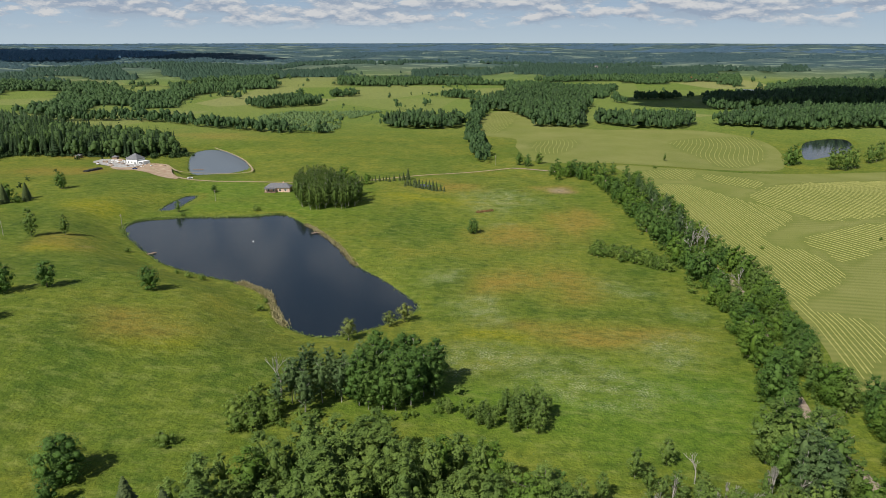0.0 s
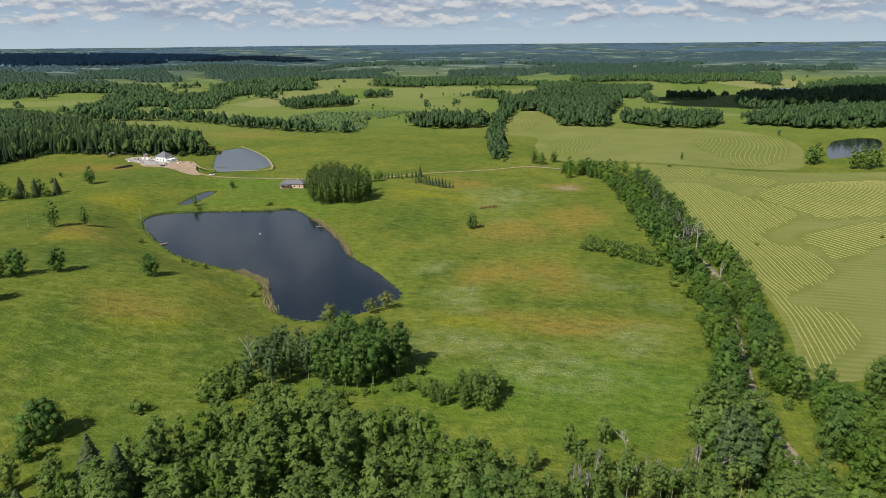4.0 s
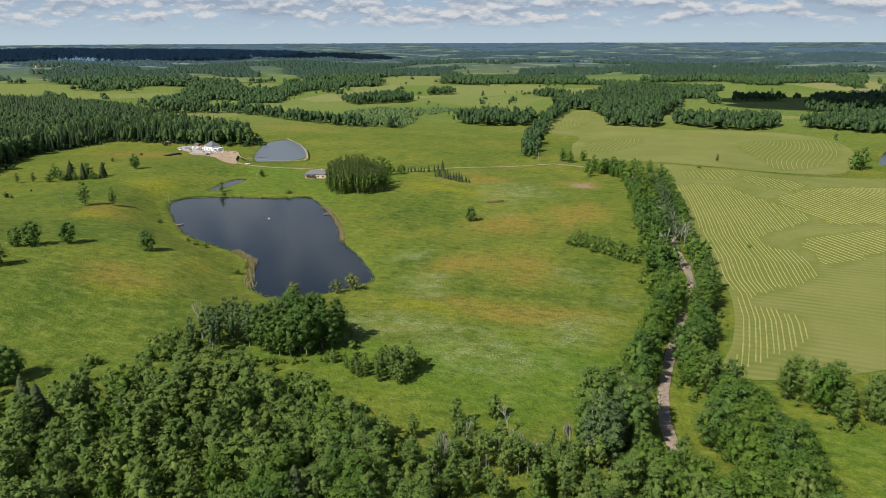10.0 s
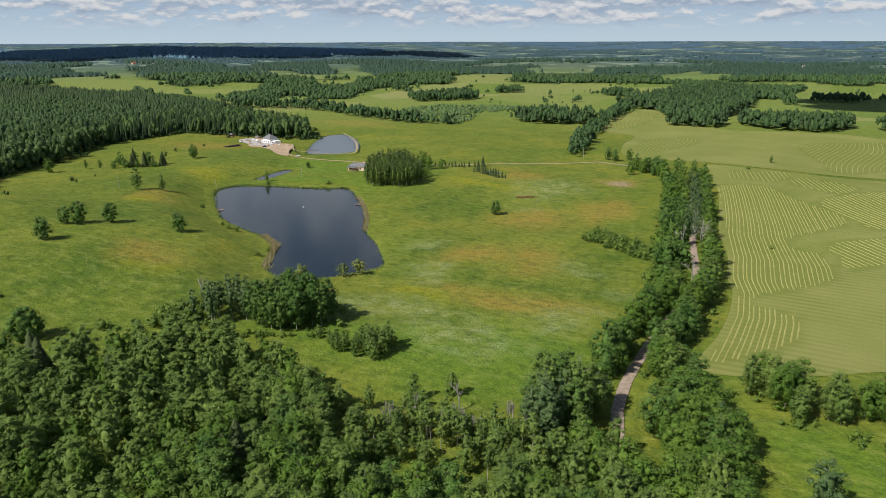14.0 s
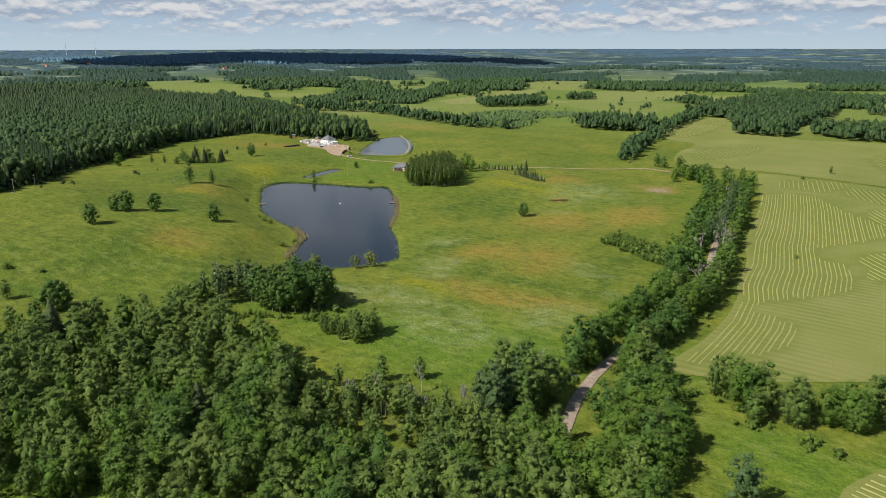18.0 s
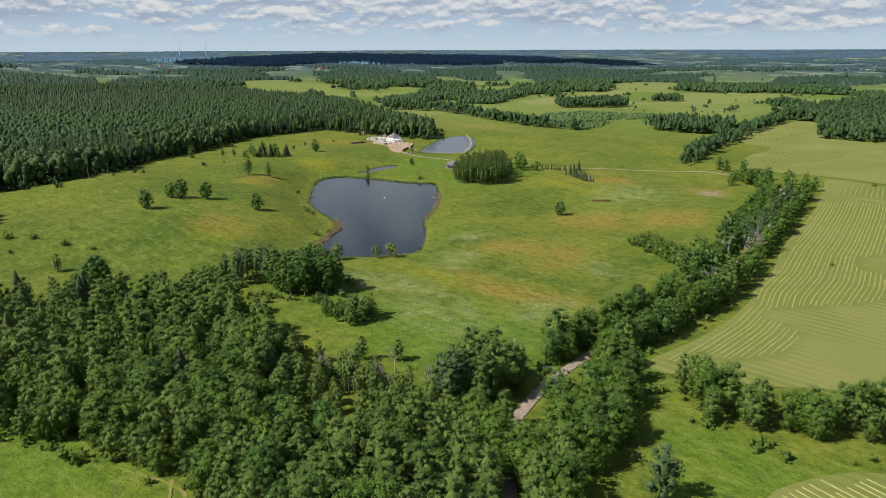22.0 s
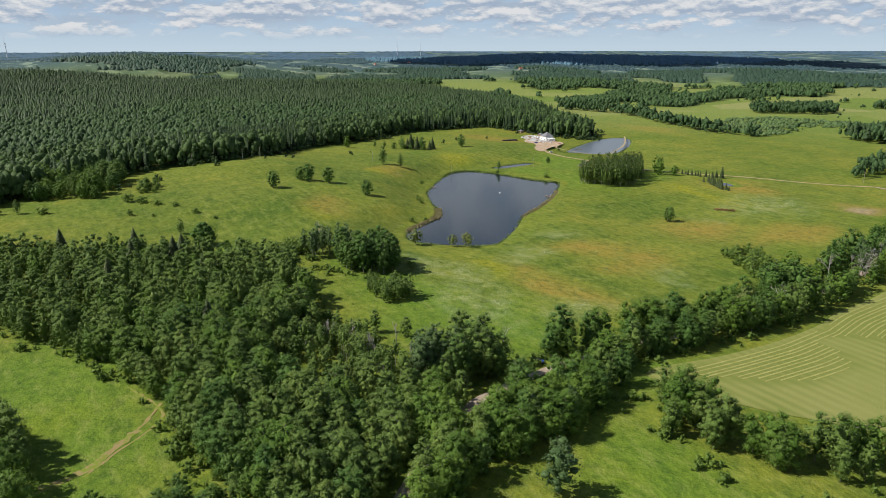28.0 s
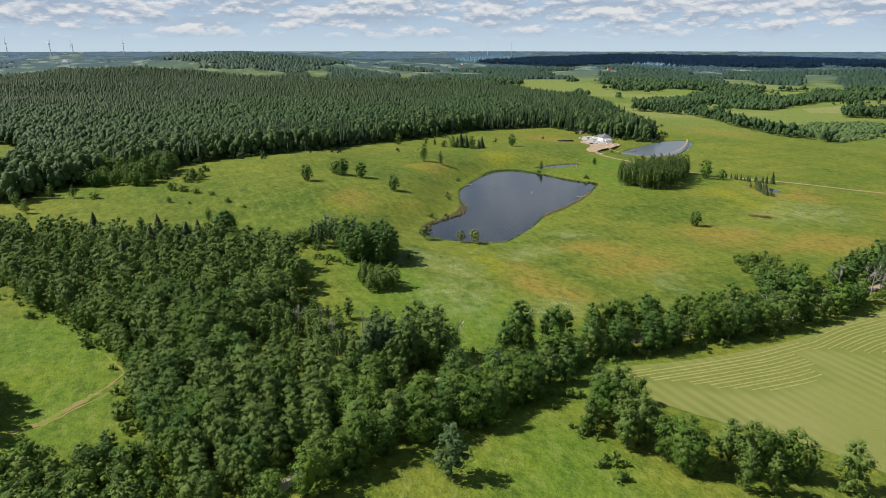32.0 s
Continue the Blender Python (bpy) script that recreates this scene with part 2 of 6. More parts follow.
    c = mixc(nt, math_n(nt, "MULTIPLY", ramp(nt, pale, [(0.50, (0, 0, 0)), (0.68, (0.45, 0.45, 0.45))]), math_n(nt, "SUBTRACT", 1.0, attr(nt, "haze"))), c, (0.235, 0.250, 0.066))
    streak = noise_n(nt, scaled(nt, flat, (0.5, 1.5, 1)), 0.42, 5, 0.75)
    c = mixc(nt, ramp(nt, streak, [(0.46, (0, 0, 0)), (0.66, (0.45, 0.45, 0.45))]), c, mixc(nt, 1.0, c, (1.35, 1.3, 1.35), "MULTIPLY"))
    patchy = ramp(nt, noise_n(nt, flat, 0.12, 4, 0.7), [(0.42, (0.1,) * 3), (0.62, (1, 1, 1))])
    heads = ramp(nt, noise_n(nt, flat, 1.5, 5, 0.8), [(0.46, (0, 0, 0)), (0.66, (1, 1, 1))])
    white = math_n(nt, "MULTIPLY", attr(nt, "flower"), math_n(nt, "MULTIPLY", patchy, heads))
    return mixc(nt, math_n(nt, "MULTIPLY", white, 0.95), c, (0.47, 0.48, 0.29))


M_MEADOW = material("meadow_grass", meadow_color, 0.9, 0.1, (0.9, 0.7))


def hay_color(nt, pos):
    flat = scaled(nt, pos, (1, 1, 0))
    a = noise_n(nt, flat, 0.012, 3, 0.6)
    b = noise_n(nt, flat, 0.3, 5, 0.7)
    c = mixc(nt, ramp(nt, a, [(0.35, (0, 0, 0)), (0.65, (1, 1, 1))]), (0.180, 0.196, 0.050), (0.240, 0.236, 0.080))
    w = nt.nodes.new("ShaderNodeTexWave")
    nt.links.new(scaled(nt, flat, (0.16, 1, 1)), w.inputs["Vector"])
    w.bands_direction = "Y"
    w.inputs["Scale"].default_value, w.inputs["Distortion"].default_value, w.inputs["Detail"].default_value, w.inputs["Detail Scale"].default_value = 0.068, 4.5, 4.0, 0.3
    c = mixc(nt, math_n(nt, "MULTIPLY", w.outputs["Fac"], math_n(nt, "MULTIPLY", ramp(nt, noise_n(nt, flat, 0.02, 2), [(0.35, (0, 0, 0)), (0.65, (1, 1, 1))]), 0.6)), c, (0.11, 0.135, 0.028))
    c = mixc(nt, math_n(nt, "MULTIPLY", attr(nt, "rows"), 0.5), c, (0.125, 0.150, 0.030))
    return mixc(nt, math_n(nt, "MULTIPLY", b, 0.42), c, (0.12, 0.155, 0.03))


M_HAY = material("mown_grass", hay_color, 0.9, 0.1, (1.2, 0.3))
M_ROWS = material("cut_hay", speckled((0.25, 0.25, 0.075), (0.325, 0.312, 0.11), 0.5), 0.9, 0.1, (3.0, 0.1))
M_ROAD = material("gravel", speckled((0.225, 0.172, 0.130), (0.35, 0.280, 0.220), 0.7, 6), 0.95, 0.2, (4.0, 0.05))
M_TRACK = material("dusty_track", speckled((0.26, 0.20, 0.11), (0.38, 0.31, 0.20), 0.5), 0.95, 0.15, (3.0, 0.05))
M_RUT = material("worn_rut", speckled((0.16, 0.20, 0.03), (0.25, 0.19, 0.085), 0.6, 7, 0.42, 0.56), 0.95, 0.1)
M_EARTH = material("bare_earth", speckled((0.30, 0.20, 0.13), (0.42, 0.33, 0.24), 0.25), 0.95, 0.15, (2.0, 0.1))
M_BARK = material("bark", speckled((0.11, 0.095, 0.075), (0.24, 0.22, 0.19), 2.5), 0.9, 0.15, (6.0, 0.05))
M_PALE_BARK = material("pale_bark", speckled((0.20, 0.18, 0.15), (0.40, 0.38, 0.34), 1.6), 0.85, 0.15, (5.0, 0.04))
M_REED = material("dry_reed", speckled((0.21, 0.19, 0.08), (0.34, 0.29, 0.16), 0.8), 0.85, 0.15)
M_RUST = material("rusty_reed", speckled((0.13, 0.075, 0.03), (0.22, 0.14, 0.06), 0.9), 0.9, 0.1)
M_SEDGE = material("green_sedge", speckled((0.11, 0.17, 0.035), (0.20, 0.25, 0.07), 0.5), 0.85, 0.15)
M_ALDER = foliage("alder_leaves", (0.108, 0.165, 0.034), (0.216, 0.312, 0.074), (0.232, 0.298, 0.076))
M_BROAD = foliage("broad_leaves", (0.066, 0.128, 0.020), (0.152, 0.262, 0.040), (0.19, 0.265, 0.044))
M_DARK = foliage("dark_leaves", (0.058, 0.122, 0.026), (0.135, 0.245, 0.052), (0.165, 0.24, 0.056))
M_BIRCH = foliage("birch_leaves", (0.080, 0.132, 0.028), (0.165, 0.240, 0.055), (0.18, 0.235, 0.056))
M_WILLOW = foliage("willow_leaves", (0.19, 0.23, 0.062), (0.3, 0.33, 0.105), (0.32, 0.32, 0.09))
M_GREY = foliage("grey_green_leaves", (0.085, 0.142, 0.052), (0.165, 0.24, 0.092), (0.16, 0.225, 0.085))
M_SPRUCE = foliage("spruce_needles", (0.020, 0.043, 0.014), (0.046, 0.080, 0.031), (0.056, 0.086, 0.033), 0.08, 0.6)
M_SPRUCE_NEAR = foliage("spruce_boughs", (0.050, 0.078, 0.028), (0.110, 0.145, 0.052), (0.125, 0.14, 0.055), 0.1)
M_BUSH = foliage("shrub_leaves", (0.105, 0.175, 0.032), (0.2, 0.285, 0.055), (0.22, 0.275, 0.06))
# leaf colours turn bluer tier by tier: haze painted into them
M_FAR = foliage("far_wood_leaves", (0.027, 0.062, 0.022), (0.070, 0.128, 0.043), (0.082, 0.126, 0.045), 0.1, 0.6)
M_DISTANT = foliage("faintly_hazed_wood_leaves", (0.030, 0.060, 0.044), (0.056, 0.098, 0.068), (0.060, 0.096, 0.066), 0.1)
M_HAZED = foliage("hazed_wood_leaves", (0.044, 0.082, 0.104), (0.066, 0.112, 0.134), (0.068, 0.11, 0.13), 0.1)
M_HAZIEST = foliage("haziest_wood_leaves", (0.078, 0.138, 0.225), (0.096, 0.160, 0.25), (0.098, 0.158, 0.24), 0.1)

M_LEAFY = foliage("forest_edge_leaves", (0.040, 0.076, 0.021), (0.104, 0.164, 0.044), (0.110, 0.156, 0.046), 0.12, 0.6)
M_MIXED = foliage("mixed_forest_leaves", (0.026, 0.056, 0.019), (0.072, 0.124, 0.038), (0.080, 0.120, 0.039), 0.10, 0.6)
# ridge leaves carry painted haze as well, hence the strong blue
M_RIDGE = foliage("hazed_ridge_leaves", (0.080, 0.160, 0.26), (0.135, 0.235, 0.34), (0.12, 0.22, 0.32), 0.1)
M_WATER = bpy.data.materials.new("pond_water")
M_WATER.use_nodes = True
_nt = M_WATER.node_tree
_p = _nt.nodes["Principled BSDF"]
_p.inputs["Base Color"].default_value = (0.010, 0.015, 0.020, 1)
_p.inputs["Roughness"].default_value, _p.inputs["IOR"].default_value = 0.09, 1.33
_pos = _nt.nodes.new("ShaderNodeNewGeometry").outputs["Position"]
_b = wire(_nt, "ShaderNodeBump", in_Height=noise_n(_nt, _pos, 0.9, 4, 0.6), in_Distance=0.06, in_Strength=0.22)
_nt.links.new(_b.outputs[0], _p.inputs["Normal"])

# base colour lightened to paint in the sky's reflection; rougher for ripples
M_SILVER = M_WATER.copy()
M_SILVER.name = "rippled_water"
_p = M_SILVER.node_tree.nodes["Principled BSDF"]
_p.inputs["Base Color"].default_value = (0.10, 0.12, 0.14, 1)
_p.inputs["Roughness"].default_value = 0.28

# ---- the lie of the land ----
WATER = -5.0
HILLS = np.array([
    (-52, 403, -7.5), (-380, 573, -3.5), (-166, 247, 6), (-202, 234, 10), (-215, 227, 11), (-195, 194, 12), (-272, 311, 8),
    (-262, 324, 4.5), (-356, 444, 2), (-126, 136, 0), (-205, 476, -2.5), (-284, 216, 17), (110, 400, -7.5), (74, 302, -6),
    (73, 391, -6), (-44, 628, -7.5), (228, 751, -13), (129, 157, -2), (-475, 1508, -14), (-670, 1362, -10), (-74, 874, -11.5),
    (-170, 523, -4), (-62, 270, -4.5), (-140, 300, -4.6), (-150, 380, -4.6), (-210, 340, -4.4), (0, 200, -3), (0, 100, -2), (200, 300, -8), (77, 186, -5.3), (90, 152, -4.8)], float)


def land(x, y):
    """The ground's height without ponds, for numbers or arrays."""
    x, y = np.asarray(x, float), np.asarray(y, float)
    top, low = np.full(x.shape, -9.0 * 360000.0 ** -1.6), np.full(x.shape, 360000.0 ** -1.6)
    for hx, hy, hz in HILLS:
        w = ((x - hx) ** 2 + (y - hy) ** 2 + 1225.0) ** -1.6
        top, low = top + w * hz, low + w
    d = np.hypot(x - 100, y - 50)
    far = np.clip((d - 1300) / 3600, 0, 2)
    ridge = 31 * np.exp(-(((x + 2300) * 0.7 + (y - 2450) * 0.7 + 160) / 800) ** 2 - (((x + 2300) * 0.7 - (y - 2450) * 0.7) / 330) ** 2)
    ridge = ridge + 60 * np.exp(-((x + 2900) / 620) ** 2 - ((y - 480) / 520) ** 2)
    roll = np.sin(x / 210 + 1.7 * np.sin(y / 330)) * np.sin(y / 260 + 0.8 * np.sin(x / 190))
    return top / low + ridge + 89 * far ** 1.7 + 7 * np.clip((d - 1100) / 600, 0, 1) * np.clip((4300 - d) / 1500, 0.12, 1) * roll


def spline(points, per=8, closed=True):
    """A smooth line through the points (Catmull-Rom), as an array."""
    p = np.array(points, float)
    n = len(p)
    out = []
    for i in range(n if closed else n - 1):
        a, b, c, d = (p[(i + k) % n] if closed else p[min(max(i + k, 0), n - 1)] for k in (-1, 0, 1, 2))
        for j in range(per):
            u = j / per
            out.append(0.5 * (2 * b + (c - a) * u + (2 * a - 5 * b + 4 * c - d) * u * u + (3 * b - a - 3 * c + d) * u ** 3))
    if not closed:
        out.append(p[-1])
    return np.array(out)


def inside(poly, x, y):
    x, y = np.asarray(x, float), np.asarray(y, float)
    hit = np.zeros(x.shape, bool)
    for (ax, ay), (bx, by) in zip(poly, np.roll(poly, -1, axis=0)):
        if ay != by:
            hit ^= ((ay > y) != (by > y)) & (x < (bx - ax) * (y - ay) / (by - ay) + ax)
    return hit


def nearest(line, x, y, closed=True):
    """Distance from the points to a line, and the nearest points on it."""
    x, y = np.asarray(x, float), np.asarray(y, float)
    best, qx, qy = np.full(x.shape, 1e9), np.zeros(x.shape), np.zeros(x.shape)
    ends = np.roll(line, -1, axis=0) if closed else line[1:]
    for (ax, ay), (bx, by) in zip(line, ends):
        dx, dy = bx - ax, by - ay
        u = np.clip(((x - ax) * dx + (y - ay) * dy) / (dx * dx + dy * dy + 1e-9), 0, 1)
        px, py = ax + u * dx, ay + u * dy
        d = np.hypot(x - px, y - py)
        m = d < best
        best, qx, qy = np.where(m, d, best), np.where(m, px, qx), np.where(m, py, qy)
    return best, qx, qy


def mesh_of(name, verts, faces, mat, smooth=False):
    """A mesh from arrays: verts (n, 3), faces (m, 3 or 4)."""
    verts, faces = np.asarray(verts, np.float32), np.asarray(faces, np.int32)
    me = bpy.data.meshes.new(name)
    k = faces.shape[1]
    me.vertices.add(len(verts))
    me.vertices.foreach_set("co", verts.ravel())
    me.loops.add(faces.size)
    me.loops.foreach_set("vertex_index", faces.ravel())
    me.polygons.add(len(faces))
    me.polygons.foreach_set("loop_start", np.arange(0, faces.size, k, dtype=np.int32))
    if smooth:
        me.polygons.foreach_set("use_smooth", np.ones(len(faces), bool))
    me.update(calc_edges=True)
    if mat:
        me.materials.append(mat)
    return me


POND = spline([(-109, 246), (-91, 238), (-74, 249), (-61, 268), (-61, 278), (-82, 305), (-103, 327), (-118, 352), (-140, 382), (-159, 402),
               (-180, 421), (-203, 411), (-243, 402), (-262, 392), (-263, 372), (-237, 344), (-215, 324), (-199, 311), (-168, 297), (-148, 290), (-131, 279), (-120, 262)], 8)
POND_B = spline([(-308, 541), (-340, 592), (-364, 648), (-358, 672), (-333, 660), (-296, 617), (-273, 577), (-277, 553), (-291, 543)], 8)
POND_C = spline([(-265, 416), (-269, 440), (-269, 459), (-261, 462), (-257, 440), (-256, 419)], 6)
POND_D = spline([(248, 762), (280, 872), (312, 915), (342, 926), (336, 878), (308, 816), (270, 774)], 6)
POND_E = spline([(-113, 527), (-110, 532), (-99, 528), (-97, 521), (-104, 521)], 6)
POND_F = spline([(385, 1670), (421, 1720), (450, 1680), (440, 1615), (405, 1600)], 6)
PONDS = [("pond", POND, WATER, "wide dark fish pond with a still grey-blue surface"), ("upper_pond", POND_B, WATER, "silvery square pond below the building site"),
         ("ditch_pond", POND_C, -4.6, "narrow strip of still water in the meadow"), ("field_pond", POND_D, -13.2, "blue pond between trees beyond the mown field"),
         ("small_pool", POND_E, -4.6, "small dark pool beside a row of young spruces")]


def ground(x, y):
    """The ground's height, with the ponds' beds and banks."""
    z = land(x, y)
    for _, line, level, _ in PONDS:
        d, _, _ = nearest(line[::2], x, y)
        s = np.where(inside(line[::2], x, y), -d, d)
        z = np.where(s < 40, z + (np.maximum(level + 0.5, level + 0.5 + (z - level - 0.5) * np.clip(s / 40, 0, 1)) - z) * np.clip((40 - s) / 30, 0, 1), z)
        z = np.where(s < 4, level - 1.5, z)
    return z


def height(x, y):
    """The ground's height at one dry place."""
    z = float(land(x, y))
    for _, line, level, _ in PONDS:
        c = line.mean(axis=0)
        if abs(x - c[0]) < 170 and abs(y - c[1]) < 170:
            s = float(nearest(line[::3], x, y)[0])
            if s < 40:
                z += (max(level + 0.5, level + 0.5 + (z - level - 0.5) * s / 40) - z) * min((40 - s) / 30, 1)
    return z


def axis(lo, hi, step, end_lo, end_hi, grow=1.13):
    mid = list(np.arange(lo, hi + step, step))
    for end, sign in ((end_lo, -1), (end_hi, 1)):
        s = step
        while (mid[0] > end) if sign < 0 else (mid[-1] < end):
            s *= grow
            mid = [max(mid[0] - s, end)] + mid if sign < 0 else mid + [min(mid[-1] + s, end)]
    return np.array(mid)


def blobs(x, y, spots):
    """How far each place lies in one of the patches (centre, half widths); their outlines wander."""
    v = np.zeros(x.shape)
    x, y = (x + 5 * np.sin(y / 13 + 2.1 * np.sin(x / 23)) + 3 * np.sin(x / 6.1 + y / 9.7), y + 6 * np.sin(x / 15 + 1.7 * np.sin(y / 19)) + 3 * np.sin(y / 7.3 - x / 8.9))
    for bx, by, rx, ry in spots:
        v = np.maximum(v, np.exp(-(((x - bx) / rx) ** 2 + ((y - by) / ry) ** 2) ** 1.5))
    return v


DRY = [(-27, 309, 20, 22), (2, 315, 16, 20), (-9, 258, 20, 12), (18, 257, 30, 10), (-3, 534, 14, 12), (-83, 526, 30, 20), (-405, 759, 60, 25), (-466, 621, 50, 35),
       (-254, 306, 16, 18), (-151, 216, 24, 14), (-30, 397, 26, 28), (-420, 520, 40, 30), (10, 440, 16, 40)]
GOLD = [(-30, 242, 13, 7), (-100, 480, 30, 12), (-135, 205, 14, 8), (-254, 300, 10, 12), (135, 178, 6, 5), (-300, 400, 25, 14), (30, 60, 12, 14)]
FLOWER = [(-45, 486, 26, 32), (-58, 320, 10, 14), (20, 216, 20, 9), (2, 207, 16, 8), (-42, 424, 12, 10), (36, 316, 18, 6), (43, 246, 14, 10), (12, 203, 14, 8),
          (-33, 272, 9, 16), (-40, 222, 22, 9), (-12, 226, 30, 7), (-113, 250, 4, 12), (50, 283, 9, 7)]
RANK = [(-150, 172, 70, 42), (-195, 140, 60, 40), (-112, 196, 34, 26), (-235, 262, 46, 36), (-300, 330, 40, 40), (-60, 225, 22, 9), (-48, 300, 12, 40), (-20, 215, 30, 8), (20, 280, 40, 8), (-90, 420, 20, 40), (-320, 470, 60, 22), (40, 330, 14, 40)]
LUSH = [(175, 190, 40, 20), (-10, 190, 60, 22), (30, 60, 70, 30), (140, 185, 30, 24), (40, 210, 30, 30), (-240, 480, 60, 30), (-170, 470, 30, 60), (-200, 430, 60, 14), (100, 225, 14, 40)]

# open fields among the far woods
FIELDS_NORTH = [[(-678, 900), (-852, 1181), (-770, 1161), (-801, 1232), (-593, 909), (-606, 879)],
                [(-530, 905), (-726, 1262), (-763, 1403), (-734, 1531), (-613, 1647), (-524, 1728), (-347, 1788), (-130, 1784), (-115, 1286), (-170, 1098), (-256, 1039), (-345, 963), (-435, 905)],
                [(-761, 1787), (-728, 1874), (-632, 1980), (-520, 1625), (-629, 1543)], [(-731, 2281), (-681, 2392), (-499, 2379), (-439, 2105), (-552, 1934)],
                [(-252, 2163), (-149, 2305), (-122, 2018), (-181, 1800)]]
FIELDS_WEST = [[(-880, 993), (-1161, 1316), (-1124, 1369), (-1067, 1393), (-935, 1186), (-887, 1089), (-888, 1057)], [(-1093, 1602), (-994, 1589), (-958, 1630), (-837, 1432), (-865, 1359), (-905, 1371)],
               [(-1303, 1958), (-1176, 1915), (-1053, 1853), (-927, 1630), (-1026, 1669)], [(-1496, 2238), (-1357, 2199), (-1238, 2084), (-1137, 1883), (-1265, 1930)],
               [(-1465, 1056), (-1349, 1096), (-1245, 1150), (-1091, 995), (-1173, 913)], [(-969, 889), (-1167, 1157), (-1124, 1291), (-1062, 1374), (-879, 1058), (-787, 885), (-890, 858)],
               [(-1978, 1581), (-1937, 1682), (-1339, 1259), (-1393, 1221)], [(-1244, 1943), (-1225, 2017), (-865, 1629), (-1002, 1655)]]
FIELDS_FAR_WEST = [[(-2840, 1539), (-2690, 1627), (-2329, 1402), (-2326, 1214), (-2416, 1190)], [(-2229, 1014), (-2293, 1080), (-1926, 969), (-1679, 804)], [(-2265, 662), (-2278, 723), (-2100, 719), (-1883, 631), (-2004, 616)],
                   [(-3276, -414), (-3870, -375), (-3914, -149), (-2821, 135), (-2543, 285), (-2412, 400), (-2216, 157), (-2381, -47), (-2552, -212)]]
FIELDS_EAST = [[(44, 837), (53, 1188), (143, 1830), (455, 1745), (420, 1654), (305, 1578), (201, 1056), (102, 1042)], [(500, 2126), (674, 2433), (925, 2524), (980, 2373), (810, 1959), (629, 1890), (451, 1709), (417, 1776)],
               [(724, 2764), (913, 2942), (1406, 3428), (1019, 2475), (871, 2573)]]


def patchwork(x, y):
    """Where woods stand (high) and where the land lies open (low), far off."""
    return np.sin(x / 230 + 1.9 * np.sin(y / 310 + 1)) * np.sin(y / 170 + 1.4 * np.sin(x / 270)) + 0.55 * np.sin(x / 83 + y / 140) * np.sin(y / 61 - x / 97)


FIELDS = [np.array(p, float) for p in FIELDS_NORTH + FIELDS_WEST + FIELDS_FAR_WEST + FIELDS_EAST]

gx, gy = axis(-480, 380, 5.0, -4850, 4850, 1.065), axis(-60, 1100, 5.0, -3300, 4850, 1.065)
X, Y = np.meshgrid(gx, gy)
X, Y = X + 100 * np.clip((np.hypot(X, Y) - 1500) / 3000, 0, 1), Y
reach = np.maximum(np.hypot(X - 100, Y - 50), 1.0)
X, Y = np.where(reach > 4800, 100 + (X - 100) * 4800 / reach, X), np.where(reach > 4800, 50 + (Y - 50) * 4800 / reach, Y)
Z = ground(X, Y)
ids = np.arange(X.size).reshape(X.shape)
faces = np.stack([ids[:-1, :-1], ids[:-1, 1:], ids[1:, 1:], ids[1:, :-1]], -1).reshape(-1, 4)
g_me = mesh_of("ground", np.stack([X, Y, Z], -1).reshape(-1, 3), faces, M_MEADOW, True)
# the last entry grows with distance and weights the painted haze
for key, spots in (("dry", DRY), ("gold", GOLD), ("rank", RANK), ("bare", [(-2, 531, 8, 6), (-236, 318, 5, 2)]), ("flower", FLOWER), ("lush", LUSH), ("afar", (780, 260)), ("haze", (1900, 900))):
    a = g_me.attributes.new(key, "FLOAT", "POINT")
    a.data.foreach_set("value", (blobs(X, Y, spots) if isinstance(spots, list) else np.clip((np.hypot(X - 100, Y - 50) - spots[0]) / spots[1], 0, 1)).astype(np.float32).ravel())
away = np.hypot(X - 100, Y - 50)
shut = ~((Y < 1240 + 0.2 * X) & (X > -700) & (X < 900)) & (away > 1120) & (away < 2500) & (patchwork(X, Y) > -0.5)
for p in FIELDS:
    shut &= ~inside(p, X, Y)
a = g_me.attributes.new("wooded", "FLOAT", "POINT")
a.data.foreach_set("value", shut.astype(np.float32).ravel())
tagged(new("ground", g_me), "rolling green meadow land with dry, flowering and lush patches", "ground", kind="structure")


def sheet(name, line, step, lift, mat, level=None):
    """A sheet inside a closed line: a grid whose rim is drawn onto the line."""
    lo, hi = line.min(axis=0) - step, line.max(axis=0) + step
    ax, ay = np.arange(lo[0], hi[0], step), np.arange(lo[1], hi[1], step)
    cx, cy = np.meshgrid(ax, ay)
    keep = inside(line, cx + step / 2, cy + step / 2)[:-1, :-1]
    idx = np.arange(cx.size).reshape(cx.shape)
    f = np.stack([idx[:-1, :-1], idx[:-1, 1:], idx[1:, 1:], idx[1:, :-1]], -1)[keep]
    used, f = np.unique(f, return_inverse=True)
    f = f.reshape(-1, 4)
    x, y = cx.ravel()[used].copy(), cy.ravel()[used].copy()
    count = np.bincount(f.ravel(), minlength=len(used))
    rim = count < 4
    _, qx, qy = nearest(line, x[rim], y[rim])
    x[rim], y[rim] = qx, qy
    z = np.full(x.shape, level) if level is not None else land(x, y) + lift
    return mesh_of(name, np.stack([x, y, z], -1), f, mat, True)


